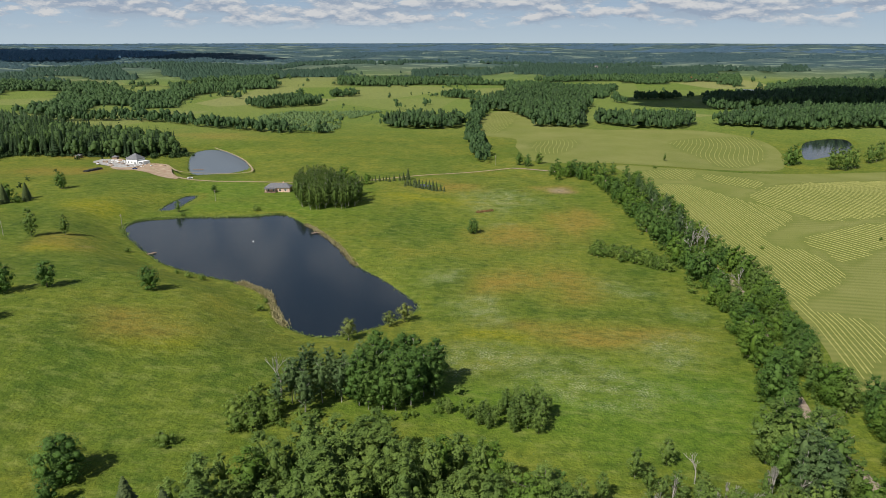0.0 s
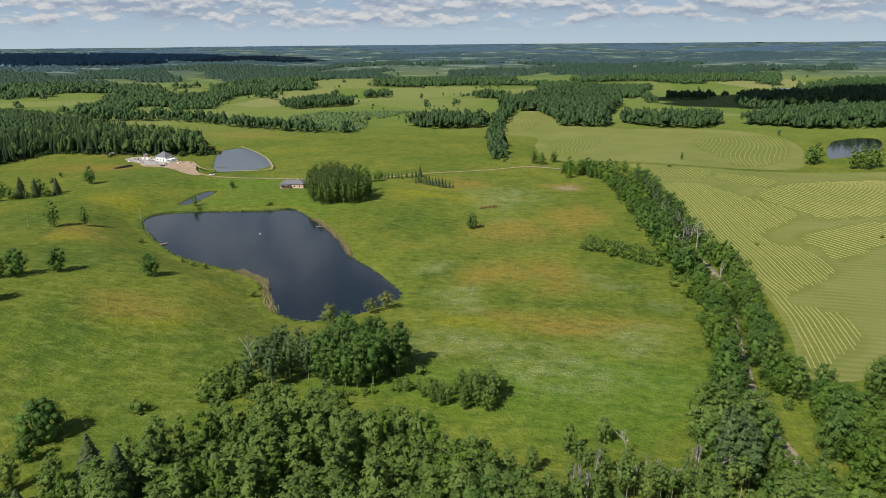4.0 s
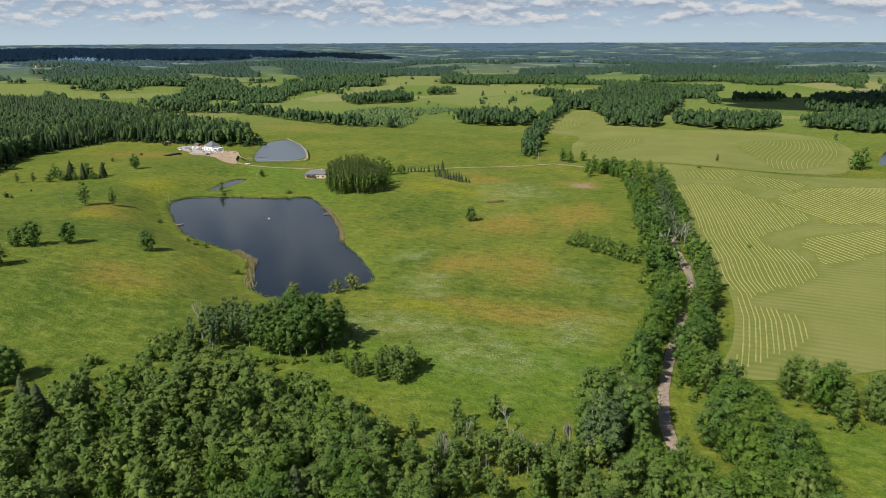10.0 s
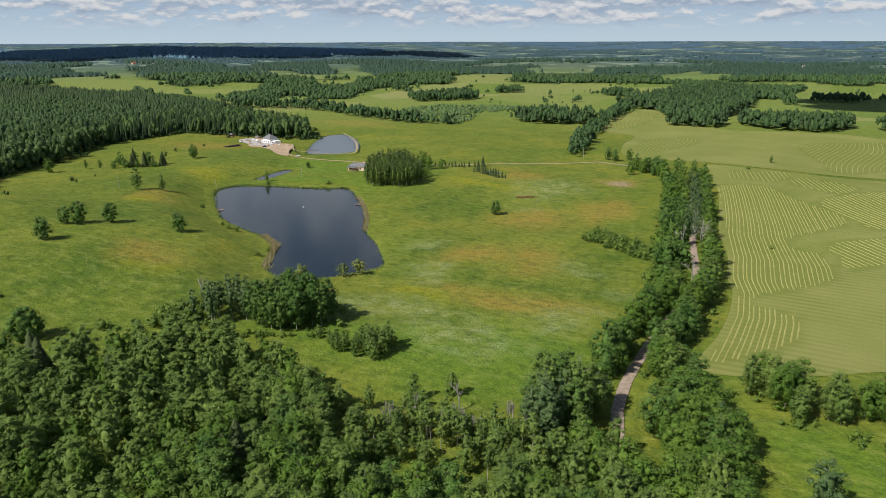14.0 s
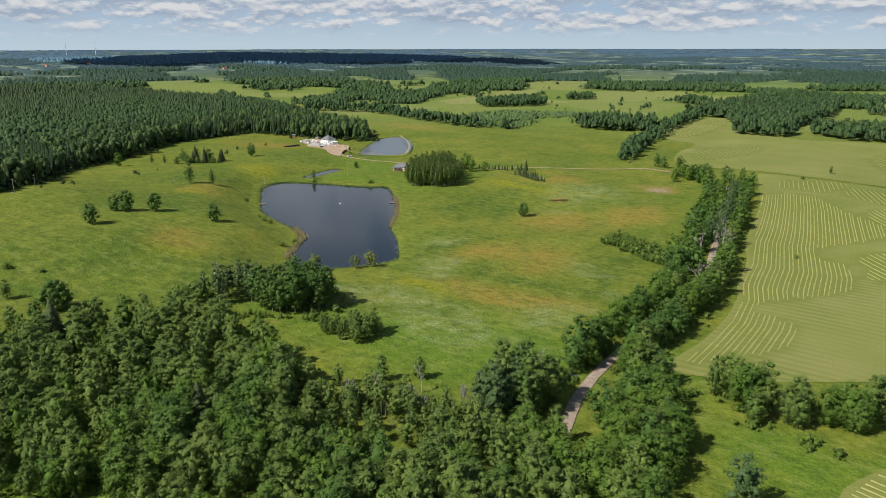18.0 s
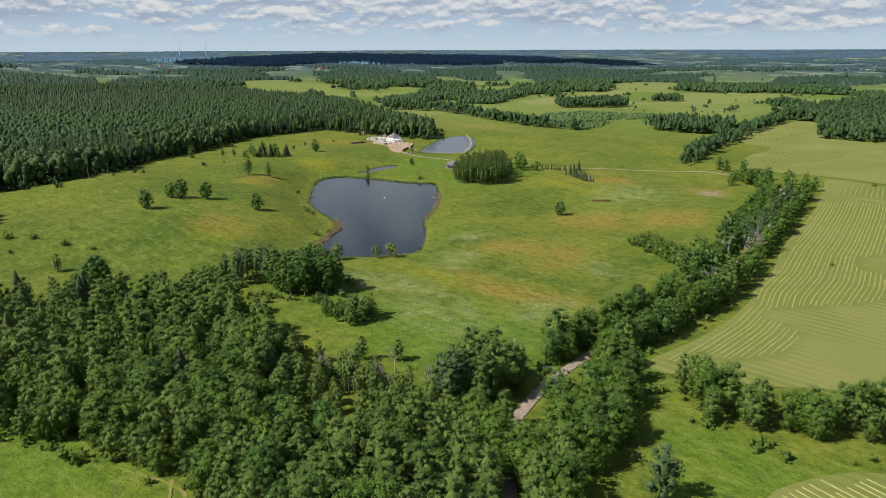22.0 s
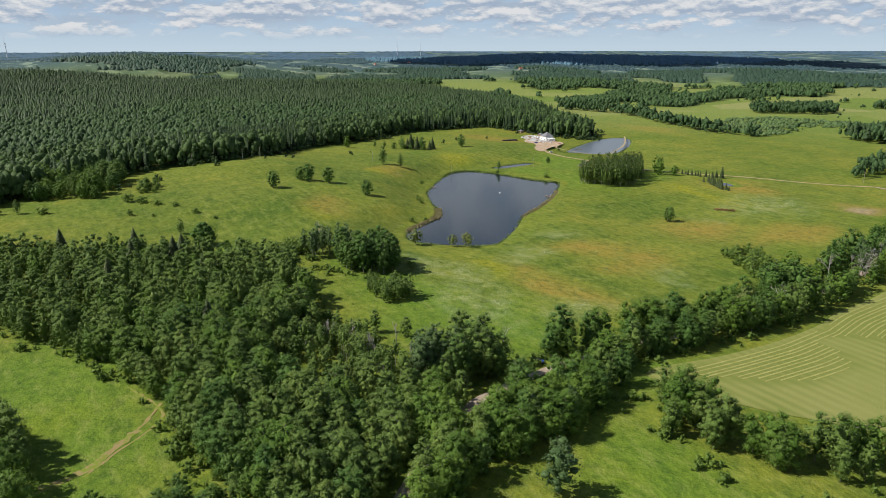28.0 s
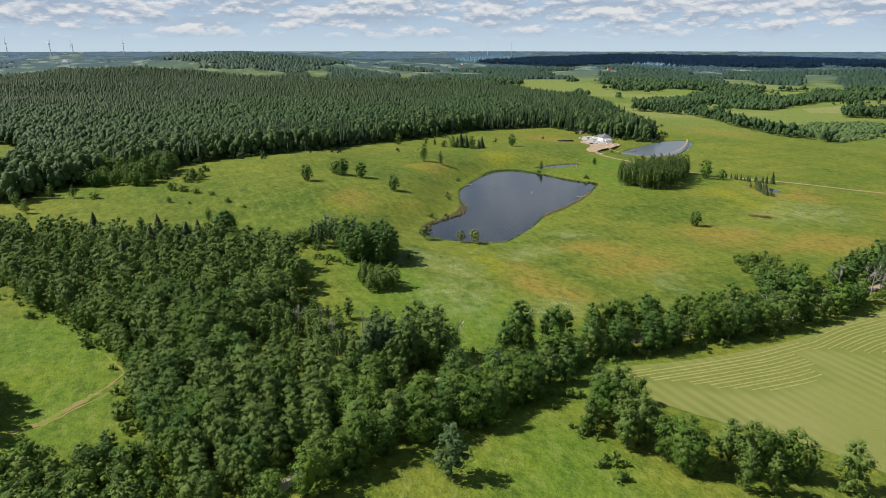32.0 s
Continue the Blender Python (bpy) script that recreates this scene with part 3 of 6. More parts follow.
def ribbon(name, line, width, lift, mat, crown=0.0, wobble=0.0):
    """A strip along an open line."""
    t = np.gradient(line, axis=0)
    t /= np.linalg.norm(t, axis=1)[:, None]
    n = np.stack([-t[:, 1], t[:, 0]], -1)
    rows = []
    rng = np.random.RandomState(5)
    for k in (-1, -0.5, 0, 0.5, 1):
        w = width / 2 * k * (1 + wobble * rng.randn(len(line)) * (abs(k) == 1))
        q = line + n * (w[:, None] if np.ndim(w) else w)
        rows.append(np.column_stack([q, land(q[:, 0], q[:, 1]) + lift + crown * (1 - k * k)]))
    m = len(line)
    f = [(a * m + i, (a + 1) * m + i, (a + 1) * m + i + 1, a * m + i + 1) for a in range(4) for i in range(m - 1)]
    return mesh_of(name, np.concatenate(rows), f, mat, True)


for name, line, level, label in PONDS:
    tagged(new(name, sheet(name, line, 5.0, 0, M_WATER if line is not POND_B else M_SILVER, level)), label, "pond", kind="structure")
    t = np.gradient(np.vstack([line[-1], line, line[0]]), axis=0)[1:-1]
    t /= np.linalg.norm(t, axis=1)[:, None]
    area = np.sum(line[:, 0] * np.roll(line[:, 1], -1) - line[:, 1] * np.roll(line[:, 0], -1))
    n = np.stack([t[:, 1], -t[:, 0]], -1) * (1 if area > 0 else -1)
    rows = []
    for out, up_by in ((-0.6, -0.25), (0.5, 0.15), (1.6, 0.5), (5.0, 0.62), (9.5, 0.25)):
        q = line + n * out
        zz = np.full(len(q), level + up_by) if out < 4 else np.array([height(a, b) for a, b in q]) + (0.08 if out < 6 else -0.4)
        rows.append(np.column_stack([q, zz]))
    m = len(line)
    f = [(a * m + i, a * m + (i + 1) % m, (a + 1) * m + (i + 1) % m, (a + 1) * m + i) for a in range(4) for i in range(m)]
    tagged(new("bank", mesh_of("bank", np.concatenate(rows), f, M_MEADOW, True)), "grassy bank round the water", "bank", kind="structure")

lake = sheet("far_lake", POND_F, 10.0, 0, M_SILVER, float(np.median(land(POND_F[:, 0], POND_F[:, 1]))) + 0.4)
tagged(new("far_lake", lake), "pale sliver of a far lake", "lake", kind="structure")

ROAD = spline([(300, -160), (250, -82), (195, 2), (150, 70), (128, 104), (111, 125), (97, 141), (83, 161), (78, 178), (75.5, 191), (74.5, 208), (75.5, 232), (77.5, 260), (81, 297), (82, 320), (78, 349),
               (73, 378), (66, 430), (58, 490), (46, 550), (20, 600), (-20, 622), (-44, 628)], 6, False)
TRACK = spline([(-44, 628), (-76, 600), (-110, 570), (-155, 533), (-209, 513), (-240, 508), (-270, 501), (-296, 504), (-328, 528), (-358, 558)], 6, False)
tagged(new("road", ribbon("road", ROAD, 3.7, 0.25, M_ROAD, 0.08, 0.05)), "pale tan gravel road between two lines of trees", "road", kind="structure")
tagged(new("farm_track", ribbon("farm_track", TRACK, 3.0, 0.2, M_TRACK, 0.03, 0.08)), "sandy farm track across the meadow", "track", kind="structure")
for wide, line in ((1.0, [(36, 85), (45, 79), (54, 70), (62, 62), (66, 50), (70, 34)]), (1.7, [(48, 77), (54, 70), (61, 62), (64, 52)]), (0.7, [(20, 78), (34, 83), (43, 84), (49, 80), (56, 71), (64, 62)])):
    tagged(new("wheel_track", ribbon("wheel_track", spline(line, 6, False), wide, 0.06, M_RUT, 0, 0.5)), "worn brown wheel track in the grass", "track", kind="structure")

HAY = spline([(94, 224), (97, 255), (99, 285), (98, 314), (94, 335), (91, 372), (82, 420), (72, 520), (56, 610), (52, 655), (100, 652), (160, 648), (205, 660),
              (330, 690), (430, 640), (440, 480), (420, 330), (300, 290), (210, 275), (160, 258), (125, 234)], 6)
HAY_B = spline([(-24, 668), (-48, 760), (-55, 850), (-98, 878), (-124, 1000), (-110, 1120), (-79, 1140), (-30, 1015), (43, 948), (138, 955), (192, 945), (232, 892),
                (236, 809), (205, 690), (150, 660), (95, 662), (40, 668)], 6)
HAY_C = spline([(150, 168), (152, 186), (168, 206), (200, 215), (230, 190), (215, 150), (175, 140)], 6)
ROWS = [  # patches where the cut grass lies in rows: outline, heading, gap, sway
    ([(96, 229), (98.5, 256), (100.5, 285), (99.5, 314), (95, 336), (92, 372), (86, 412), (78, 470), (71, 530), (68, 560), (99, 573), (124, 529), (147, 498), (150, 465), (120, 420), (126, 402), (136, 396), (140, 352), (116, 318),
      (108, 304), (122, 298), (128, 284), (124, 262), (112, 244)], (0.0, 1.0), 2.05, 1.6),
    ([(134, 531), (182, 596), (271, 636), (330, 640), (290, 540), (215, 486), (166, 462), (152, 488)], (-0.5, 0.866), 3.6, 6.0),
    ([(139, 424), (172, 452), (200, 467), (250, 470), (230, 420), (181, 405), (148, 372), (141, 394)], (-0.62, 0.785), 3.6, 4.0),
    ([(72, 594), (70, 628), (85, 640), (118, 645), (108, 590), (82, 590)], (-0.2, 0.98), 3.4, 2.0),
    ([(118, 590), (124, 628), (164, 602), (150, 560)], (-0.3, 0.954), 3.4, 3.0)]
HILL_ROWS = [([(121, 832), (150, 876), (209, 906), (233, 890), (216, 779), (178, 694), (146, 680), (141, 734)], (0.1, 0.995)), ([(-108, 957), (-116, 1090), (-80, 1120), (-64, 1051), (-76, 912), (-98, 905)], (0.15, 0.989)),
             ([(-33, 822), (19, 852), (17, 771), (-4, 712), (-27, 724)], (-0.1, 0.995))]
BESIDE = np.array([(220, 94), (255, 97), (285, 99), (314, 98), (335, 94), (372, 91), (420, 82), (520, 72), (580, 64)], float)     # the field's edge along the road: y, x
for name, line in (("mown_field", HAY), ("hill_field", HAY_B), ("lower_field", HAY_C)):
    me = sheet(name, line, 5.0, 0.14, M_HAY)
    co = np.zeros(len(me.vertices) * 3)
    me.vertices.foreach_get("co", co)
    co = co.reshape(-1, 3)
    raked = np.zeros(len(co), bool)
    for row in ROWS + HILL_ROWS:
        raked |= inside(spline(row[0], 6), co[:, 0], co[:, 1])
    me.attributes.new("rows", "FLOAT", "POINT").data.foreach_set("value", raked.astype(np.float32))
    tagged(new(name, me), "freshly mown pale green hay field with rows of cut grass", "field", kind="structure")


def windrows(name, line, across, along, gap, sway, seed, gaps=0.16, lay=3.0, beside=None):
    """Ridges of cut grass: lines along a heading, or along the field's edge, that bend, kept inside the field."""
    rng = np.random.RandomState(seed)
    lo, hi = line.min(axis=0), line.max(axis=0)
    mid, span = (lo + hi) / 2, np.hypot(*(hi - lo)) / 2
    verts, f = [], []
    u = np.arange(-span, span, 5.0)
    for k in np.arange(-span, span, gap):
        s = k + sway * np.sin(u / 62 + 0.5 * math.sin(k / 60)) + 0.35 * sway * np.sin(u / 27 + k / 45) + rng.randn() * 0.2
        q = mid + np.outer(s, across) + np.outer(u, along)
        if beside is not None:
            q[:, 0] += np.interp(q[:, 1], beside[:, 0], beside[:, 1]) - mid[0]
        d, _, _ = nearest(line[::2], q[:, 0], q[:, 1])
        ok = inside(line[::2], q[:, 0], q[:, 1]) & (d > lay * (0.4 + rng.rand(len(u))))
        fade = 0.5 + 0.5 * np.sin(q[:, 0] / 47 + 1.3 * np.sin(q[:, 1] / 71))
        ok &= fade > gaps
        z = land(q[:, 0], q[:, 1]) + 0.12
        start = len(verts)
        for i in range(len(u)):
            w = 0.2 + 0.18 * rng.rand()
            verts += [(*(q[i] - np.array(across) * w), z[i]), (*(q[i]), z[i] + 0.22 + 0.12 * rng.rand()), (*(q[i] + np.array(across) * w), z[i])]
        for i in range(len(u) - 1):
            if ok[i] and ok[i + 1]:
                a = start + 3 * i
                f += [(a, a + 1, a + 4, a + 3), (a + 1, a + 2, a + 5, a + 4)]
    tagged(new(name, mesh_of(name, verts, f, M_ROWS, True)), "long bending rows of cut drying hay", "hay", kind="stuff")


for k, (line, way_, gap, sway) in enumerate(ROWS):
    windrows("hay_rows", spline(line, 6), (way_[1], -way_[0]), way_, gap, sway, 3 + k, -1, 1.2, BESIDE if k == 0 else None)
for k, (line, way_) in enumerate(HILL_ROWS):
    windrows("hill_hay_rows", spline(line, 6), (way_[1], -way_[0]), way_, 4.4, 6, 14 + k, -1, 2.5)
windrows("lower_hay_rows", HAY_C, (0.35, 0.937), (0.937, -0.35), 2.4, 3, 5, -1, 1.5)

# ---- trees ----


def ico(level):
    bm = bmesh.new()
    bmesh.ops.create_icosphere(bm, subdivisions=level, radius=1)
    v = np.array([w.co[:] for w in bm.verts])
    f = np.array([[w.index for w in p.verts] for p in bm.faces])
    bm.free()
    return v, f


ICO1, ICO2 = ico(1), ico(2)


def tris(quads):
    q = np.asarray(quads)
    return np.concatenate([q[:, [0, 1, 2]], q[:, [0, 2, 3]]])


def leaf_quads(rng, at, normal, size, stray=0.62):
    """Small leaf sprays: one slanting blade at each place, turned about its normal."""
    n = len(at)
    nv = normal + rng.normal(0, stray, (n, 3))
    nv /= np.linalg.norm(nv, axis=1)[:, None]
    u = np.cross(nv, rng.normal(0, 1, (n, 3)))
    u /= np.linalg.norm(u, axis=1)[:, None]
    w = np.cross(nv, u)
    s = size * rng.uniform(0.6, 1.35, (n, 1))
    v = np.stack([at - u * s - nv * s * 0.2, at + u * s * 0.8 - w * s * 0.6 + nv * s * 0.15, at + w * s * 0.95 - nv * s * 0.15], 1).reshape(-1, 3)
    return v, np.arange(3 * n).reshape(n, 3)


def gather(parts):
    vs, fs, base = [], [], 0
    for v, f in parts:
        vs.append(v), fs.append(f + base)
        base += len(v)
    return np.concatenate(vs), np.concatenate(fs)


def crown_arrays(seed, h, w, low, n_lobes, n_leaves, size, top=0.5, core=True):
    """A crown of many leafy clumps on unseen boughs from low * h up to h. top: 0 for a cone, 1 for a round head."""
    rng = np.random.RandomState(seed)
    n = int(n_lobes * 2.3)
    t = (np.arange(n) + rng.rand(n)) / n
    p = 1.7 + 1.6 * top
    prof = np.minimum(1, 0.45 + 0.55 * (t / 0.3) ** 0.7) * (1 - np.clip((t - 0.3) / 0.74, 0, 1) ** p) ** 0.62
    a = np.arange(n) * 2.4 + rng.uniform(-0.5, 0.5, n)
    r = w * rng.uniform(0.095, 0.165, n) * (0.72 + 0.38 * prof)
    off = np.maximum(w / 2 * prof * rng.uniform(0.78, 1.1, n) - r * 0.6, 0) * np.where(np.arange(n) % 4 == 3, 0.35, 1)
    z = h * (low + (1 - low) * t * 0.93) - 0.12 * off
    mid = np.array((0, 0, h * (low + (1 - low) * 0.42)))
    at_lobe = np.stack([off * np.cos(a), off * np.sin(a), z], -1)
    size_lobe = np.stack([r, r, r * rng.uniform(0.72, 1.0, n)], -1)
    pick = rng.choice(n, n_leaves, p=r ** 2 / (r ** 2).sum())
    d = rng.normal(0, 1, (n_leaves, 3))
    d /= np.linalg.norm(d, axis=1)[:, None]
    out = at_lobe[pick] - mid
    out /= np.linalg.norm(out / (w, w, h * (1 - low)), axis=1)[:, None] * w + 1e-6
    d = d + 0.55 * out + (0, 0, 0.3)
    d /= np.linalg.norm(d, axis=1)[:, None]
    at = at_lobe[pick] + d * size_lobe[pick] * rng.uniform(0.55, 1.4, (n_leaves, 1))
    parts = [leaf_quads(rng, at, 0.6 * d + 0.75 * out + (0, 0, 0.2), size, 0.40)]
    if core:
        v, f = ICO1
        for k in range(0, n, 2):
            parts.append((v * (1 + rng.uniform(-0.25, 0.25, (len(v), 1))) * size_lobe[k] * 0.74 + at_lobe[k] * (0.86, 0.86, 1), f))
        parts.append((v * (w * 0.2, w * 0.2, h * (1 - low) * 0.36) + mid, f))
    return gather(parts)


def lump_tree(seed, h, w, n, spread=0.5, leaves=0, size=1.0):
    """A tree or a small clump of them from afar: n uneven leafy lumps, open below, with loose sprays round them."""
    rng = np.random.RandomState(seed)
    v, f = ICO1
    f = f[v[f][:, :, 2].min(axis=1) > -0.9]
    parts = []
    for k in range(n):
        a = k * 2.4 + rng.rand()
        o = w * 0.08 if k == 0 else w * spread * rng.uniform(0.5, 1.0)
        hh = h * (1 if k == 0 else rng.uniform(0.5, 0.92))
        r = w * (0.34 if k == 0 else rng.uniform(0.22, 0.36))
        q = v * (1 + rng.uniform(-0.3, 0.3, (len(v), 1)))
        c = np.array((o * math.cos(a), o * math.sin(a), hh - min(hh * 0.5, r * 1.7)))
        parts.append((q * (r, r, hh - c[2]) + c, f))
        if leaves:
            m = leaves // n
            d = rng.normal(0, 1, (m, 3)) + (0, 0, 0.4)
            d /= np.linalg.norm(d, axis=1)[:, None]
            parts.append(leaf_quads(rng, c + d * (r, r, hh - c[2]) * rng.uniform(0.8, 1.3, (m, 1)), d, size, 0.45))
    return gather(parts)


def tube(a, b, ra, rb, sides=5):
    a, b = np.array(a, float), np.array(b, float)
    d = (b - a) / np.linalg.norm(b - a)
    u = np.cross(d, (0.3, 0.9, 0.2))
    u /= np.linalg.norm(u)
    w = np.cross(d, u)
    ang = np.linspace(0, 2 * math.pi, sides, endpoint=False)
    ring = np.outer(np.cos(ang), u) + np.outer(np.sin(ang), w)
    i = np.arange(sides)
    j = (i + 1) % sides
    return np.concatenate([a + ring * ra, b + ring * rb]), tris(np.stack([i, j, j + sides, i + sides], -1))


def trunk_arrays(seed, h, r, low, w, limbs=5):
    rng = np.random.RandomState(seed + 50)
    bend = rng.normal(0, 0.02 * h, 2)
    knots = [(bend[0] * t * (1 - t) * 2, bend[1] * t * (1 - t) * 2, h * 0.9 * t - 0.3 * (t == 0)) for t in (0, 0.3, 0.6, 1)]
    parts = [tube(knots[i], knots[i + 1], r * (1 - 0.3 * i), r * (0.7 - 0.3 * i) + 0.03, 6) for i in range(3)]
    for i in range(limbs):
        z = h * (low + (0.75 - low) * i / max(limbs - 1, 1))
        a = i * 2.4 + rng.rand()
        parts.append(tube((0, 0, z), (w * 0.3 * math.cos(a), w * 0.3 * math.sin(a), z + h * 0.13), r * 0.4, 0.04, 4))
    return gather(parts)


def spruce_arrays(seed, h, w, tiers, per, wide=0.22):
    """Drooping boughs in tiers round a pole."""
    rng = np.random.RandomState(seed)
    vs, fs, base = [], [], 0
    for i in range(tiers):
        t = i / tiers
        z = h * (0.08 + 0.92 * t)
        r = w / 2 * (1 - t) ** 0.85 + 0.12
        for k in range(per):
            a = 2 * math.pi * (k + rng.rand() * 0.7) / per + i
            rr = r * rng.uniform(0.75, 1.15)
            d, s = np.array((math.cos(a), math.sin(a), 0)), np.array((-math.sin(a), math.cos(a), 0))
            half = max(rr * wide * 1.6, 0.15)
            drop = rr * rng.uniform(0.2, 0.5)
            vs += [np.array((0, 0, z + 0.25 * rr)), d * rr * 0.6 + s * half + (0, 0, z - drop * 0.5), d * rr + (0, 0, z - drop), d * rr * 0.6 - s * half + (0, 0, z - drop * 0.5)]
            fs += [(base, base + 1, base + 2), (base, base + 2, base + 3)]
            base += 4
    cone = 7
    ang = np.linspace(0, 2 * math.pi, cone, endpoint=False)
    cv = np.concatenate([np.stack([np.cos(ang) * w * 0.3, np.sin(ang) * w * 0.3, np.full(cone, h * 0.1)], -1), [(0, 0, h * 0.97)]])
    cf = [(i, (i + 1) % cone, cone) for i in range(cone)]
    return gather([(np.array(vs), np.array(fs)), (cv, np.array(cf)), tube((0, 0, -0.3), (0, 0, h), 0.14 + h * 0.006, 0.02, 5)])


def bare_arrays(seed, h, spread):
    """Trunk and branches of a leafless tree."""
    rng = np.random.RandomState(seed)
    parts = []

    def grow(a, d, length, r, depth):
        b = a + d * length
        parts.append(tube(a, b, r, r * 0.6, 5 if depth > 1 else 3))
        if depth:
            for _ in range(3 if depth > 1 else 4):
                e = d + rng.normal(0, spread, 3) + (0, 0, 0.15)
                grow(a + d * length * rng.uniform(0.6, 1), e / np.linalg.norm(e), length * rng.uniform(0.5, 0.8), r * 0.6, depth - 1)

    grow(np.array((0, 0, -0.3)), np.array((0, 0, 1.0)), h * 0.4, 0.019 * h, 3)
    return gather(parts)


class Kind:
    """Tree shapes of one kind: meshes made once, then shared."""

    def __init__(self, name, label, category, leaf, bark, makers):
        self.name, self.label, self.category = name, label, category
        self.shapes = [(h, mesh_of("crown", *c, leaf), mesh_of("trunk", *t, bark) if t is not None else None) for h, c, t in makers]


def broad(seed, h, w, low, lobes, leaves, size, r=0.2, top=0.5, limbs=5):
    return h, crown_arrays(seed, h, w, low, lobes, leaves, size, top), trunk_arrays(seed, h, r, low, w, limbs)


def conifer(seed, h, w, tiers, per):
    return h, spruce_arrays(seed, h, w, tiers, per), tube((0, 0, -0.3), (0, 0, h * 0.3), 0.2, 0.15, 6)


KINDS = {
    "alder": Kind("alder_tree", "grey-green alder with a ragged oval crown in the wet wood", "tree", M_ALDER, M_BARK,
                  [broad(s, 15, w, 0.10, 20, 2200, 0.22, 0.17, 0.35) for s, w in ((1, 7.0), (2, 8.0), (3, 6.2), (4, 7.4), (5, 8.8))]),
    "broad": Kind("broadleaf_tree", "full green broadleaf tree beside the road", "tree", M_BROAD, M_BARK,
                  [broad(s, 13, w, 0.04, 22, 2200, 0.24, 0.22, 0.8) for s, w in ((11, 10), (12, 9), (13, 11), (14, 8.4))]),
    "dark": Kind("dark_broadleaf_tree", "dark green broadleaf tree with a dense crown", "tree", M_DARK, M_BARK,
                 [broad(s, 14, w, 0.04, 22, 2200, 0.24, 0.22, 0.7) for s, w in ((21, 9), (22, 7.8), (23, 9.8))]),
    "aspen": Kind("aspen_tree", "tall dark aspen in the copse by the pond", "tree", M_DARK, M_PALE_BARK,
                  [broad(s, 18, w, 0.14, 24, 2000, 0.24, 0.2, 0.6) for s, w in ((31, 8.6), (32, 7.6), (33, 9.6))]),
    "stem": Kind("alder_tree", "slim alder with a bare pale stem and a thin high crown", "tree", M_ALDER, M_PALE_BARK,
                 [broad(s, 12, w, 0.45, 10, 520, 0.2, 0.13, 0.4, 6) for s, w in ((35, 4.6), (36, 3.8), (37, 5.4))]),
    "birch": Kind("birch_tree", "slim birch in the dense planted grove", "tree", M_BIRCH, M_PALE_BARK,
                  [broad(s, 15, w, 0.10, 14, 620, 0.31, 0.13, 0.4, 3) for s, w in ((41, 4.5), (42, 4.0), (43, 4.9))]),
    "willow": Kind("willow_tree", "small pale yellow-green willow on the bank", "tree", M_WILLOW, M_BARK,
                   [broad(s, 8, w, 0.22, 12, 900, 0.2, 0.16, 0.9) for s, w in ((51, 7.0), (52, 6.2))]),
    "meadow": Kind("meadow_tree", "round green tree standing alone in the meadow", "tree", M_DARK, M_BARK,
                   [broad(s, 9.5, w, 0.10, 20, 1500, 0.22, 0.2, 0.9) for s, w in ((61, 7.2), (62, 6.4), (63, 7.8))]),
    "grey": Kind("poplar_tree", "pale grey-green poplar at the edge of the glade", "tree", M_GREY, M_BARK, [broad(71, 13, 7, 0.16, 18, 1500, 0.21, 0.2, 0.5)]),
    "bush": Kind("bush", "low rounded green bush in the grass", "bush", M_BUSH, M_BARK,
                 [broad(s, 4, w, 0.02, 9, 480, 0.2, 0.08, 0.9, 3) for s, w in ((81, 5), (82, 4.2), (83, 6))]),
    "spruce": Kind("spruce_tree", "dark pointed spruce with drooping boughs", "tree", M_SPRUCE_NEAR, M_BARK, [conifer(s, 14, w, 30, 20) for s, w in ((91, 8.0), (92, 6.8), (93, 9.0))]),
}
KINDS["far_broad"] = Kind("broadleaf_tree", "full green broadleaf tree beside the road", "tree", M_BROAD, M_BARK, [broad(s, 13, w, 0.04, 14, 460, 0.48, 0.22, 0.8, 3) for s, w in ((15, 9.5), (16, 8.4), (17, 10.5))])
KINDS["far_dark"] = Kind("dark_broadleaf_tree", "dark green broadleaf tree with a dense crown", "tree", M_DARK, M_BARK, [broad(s, 14, w, 0.04, 14, 460, 0.48, 0.22, 0.7, 3) for s, w in ((25, 8.6), (26, 7.6), (27, 9.4))])
KINDS["far_alder"] = Kind("alder_tree", "grey-green alder with a ragged oval crown", "tree", M_ALDER, M_BARK, [broad(s, 15, w, 0.08, 14, 460, 0.46, 0.17, 0.3, 3) for s, w in ((6, 7.6), (7, 6.6), (8, 8.6))])
KINDS["pale_aspen"] = Kind("aspen_tree", "pale grey-green aspen with a white stem in the copse", "tree", M_GREY, M_PALE_BARK, [broad(s, 16, w, 0.2, 16, 1400, 0.22, 0.17, 0.4, 7) for s, w in ((38, 5.4), (39, 6.2))])
rnd = random.Random(7)


def plant(kind, x, y, h, group="", label="", name="", wide=1.0, sink=0.0):
    """One tree: an empty at its foot with trunk and crown."""
    k = KINDS["far_" + kind] if y > 325 and "far_" + kind in KINDS else KINDS[kind]
    h0, crown, trunk = rnd.choice(k.shapes)
    s = h / h0
    root = new(name or k.name)
    root.empty_display_size = 0.5
    root.matrix_world = Matrix.Translation((x, y, height(x, y) - sink)) @ Matrix.Rotation(rnd.uniform(0, 6.28), 4, "Z") @ Matrix.Diagonal((s * wide, s * wide, s, 1))
    tagged(root, label or k.label, k.category, group)
    if trunk:
        new("trunk", trunk).parent = root
    new("crown", crown).parent = root
    return root


ROAD_S = ROAD[::2]
# strips kept free of trees along the camera's sight lines, so the road shows
SIGHT_STRIPS = [((79, 196), (95, 177)), ((76, 208), (86, 184)), ((80, 184), (88, 166)), ((76, 182), (80, 164)), ((84, 174), (92, 156))]


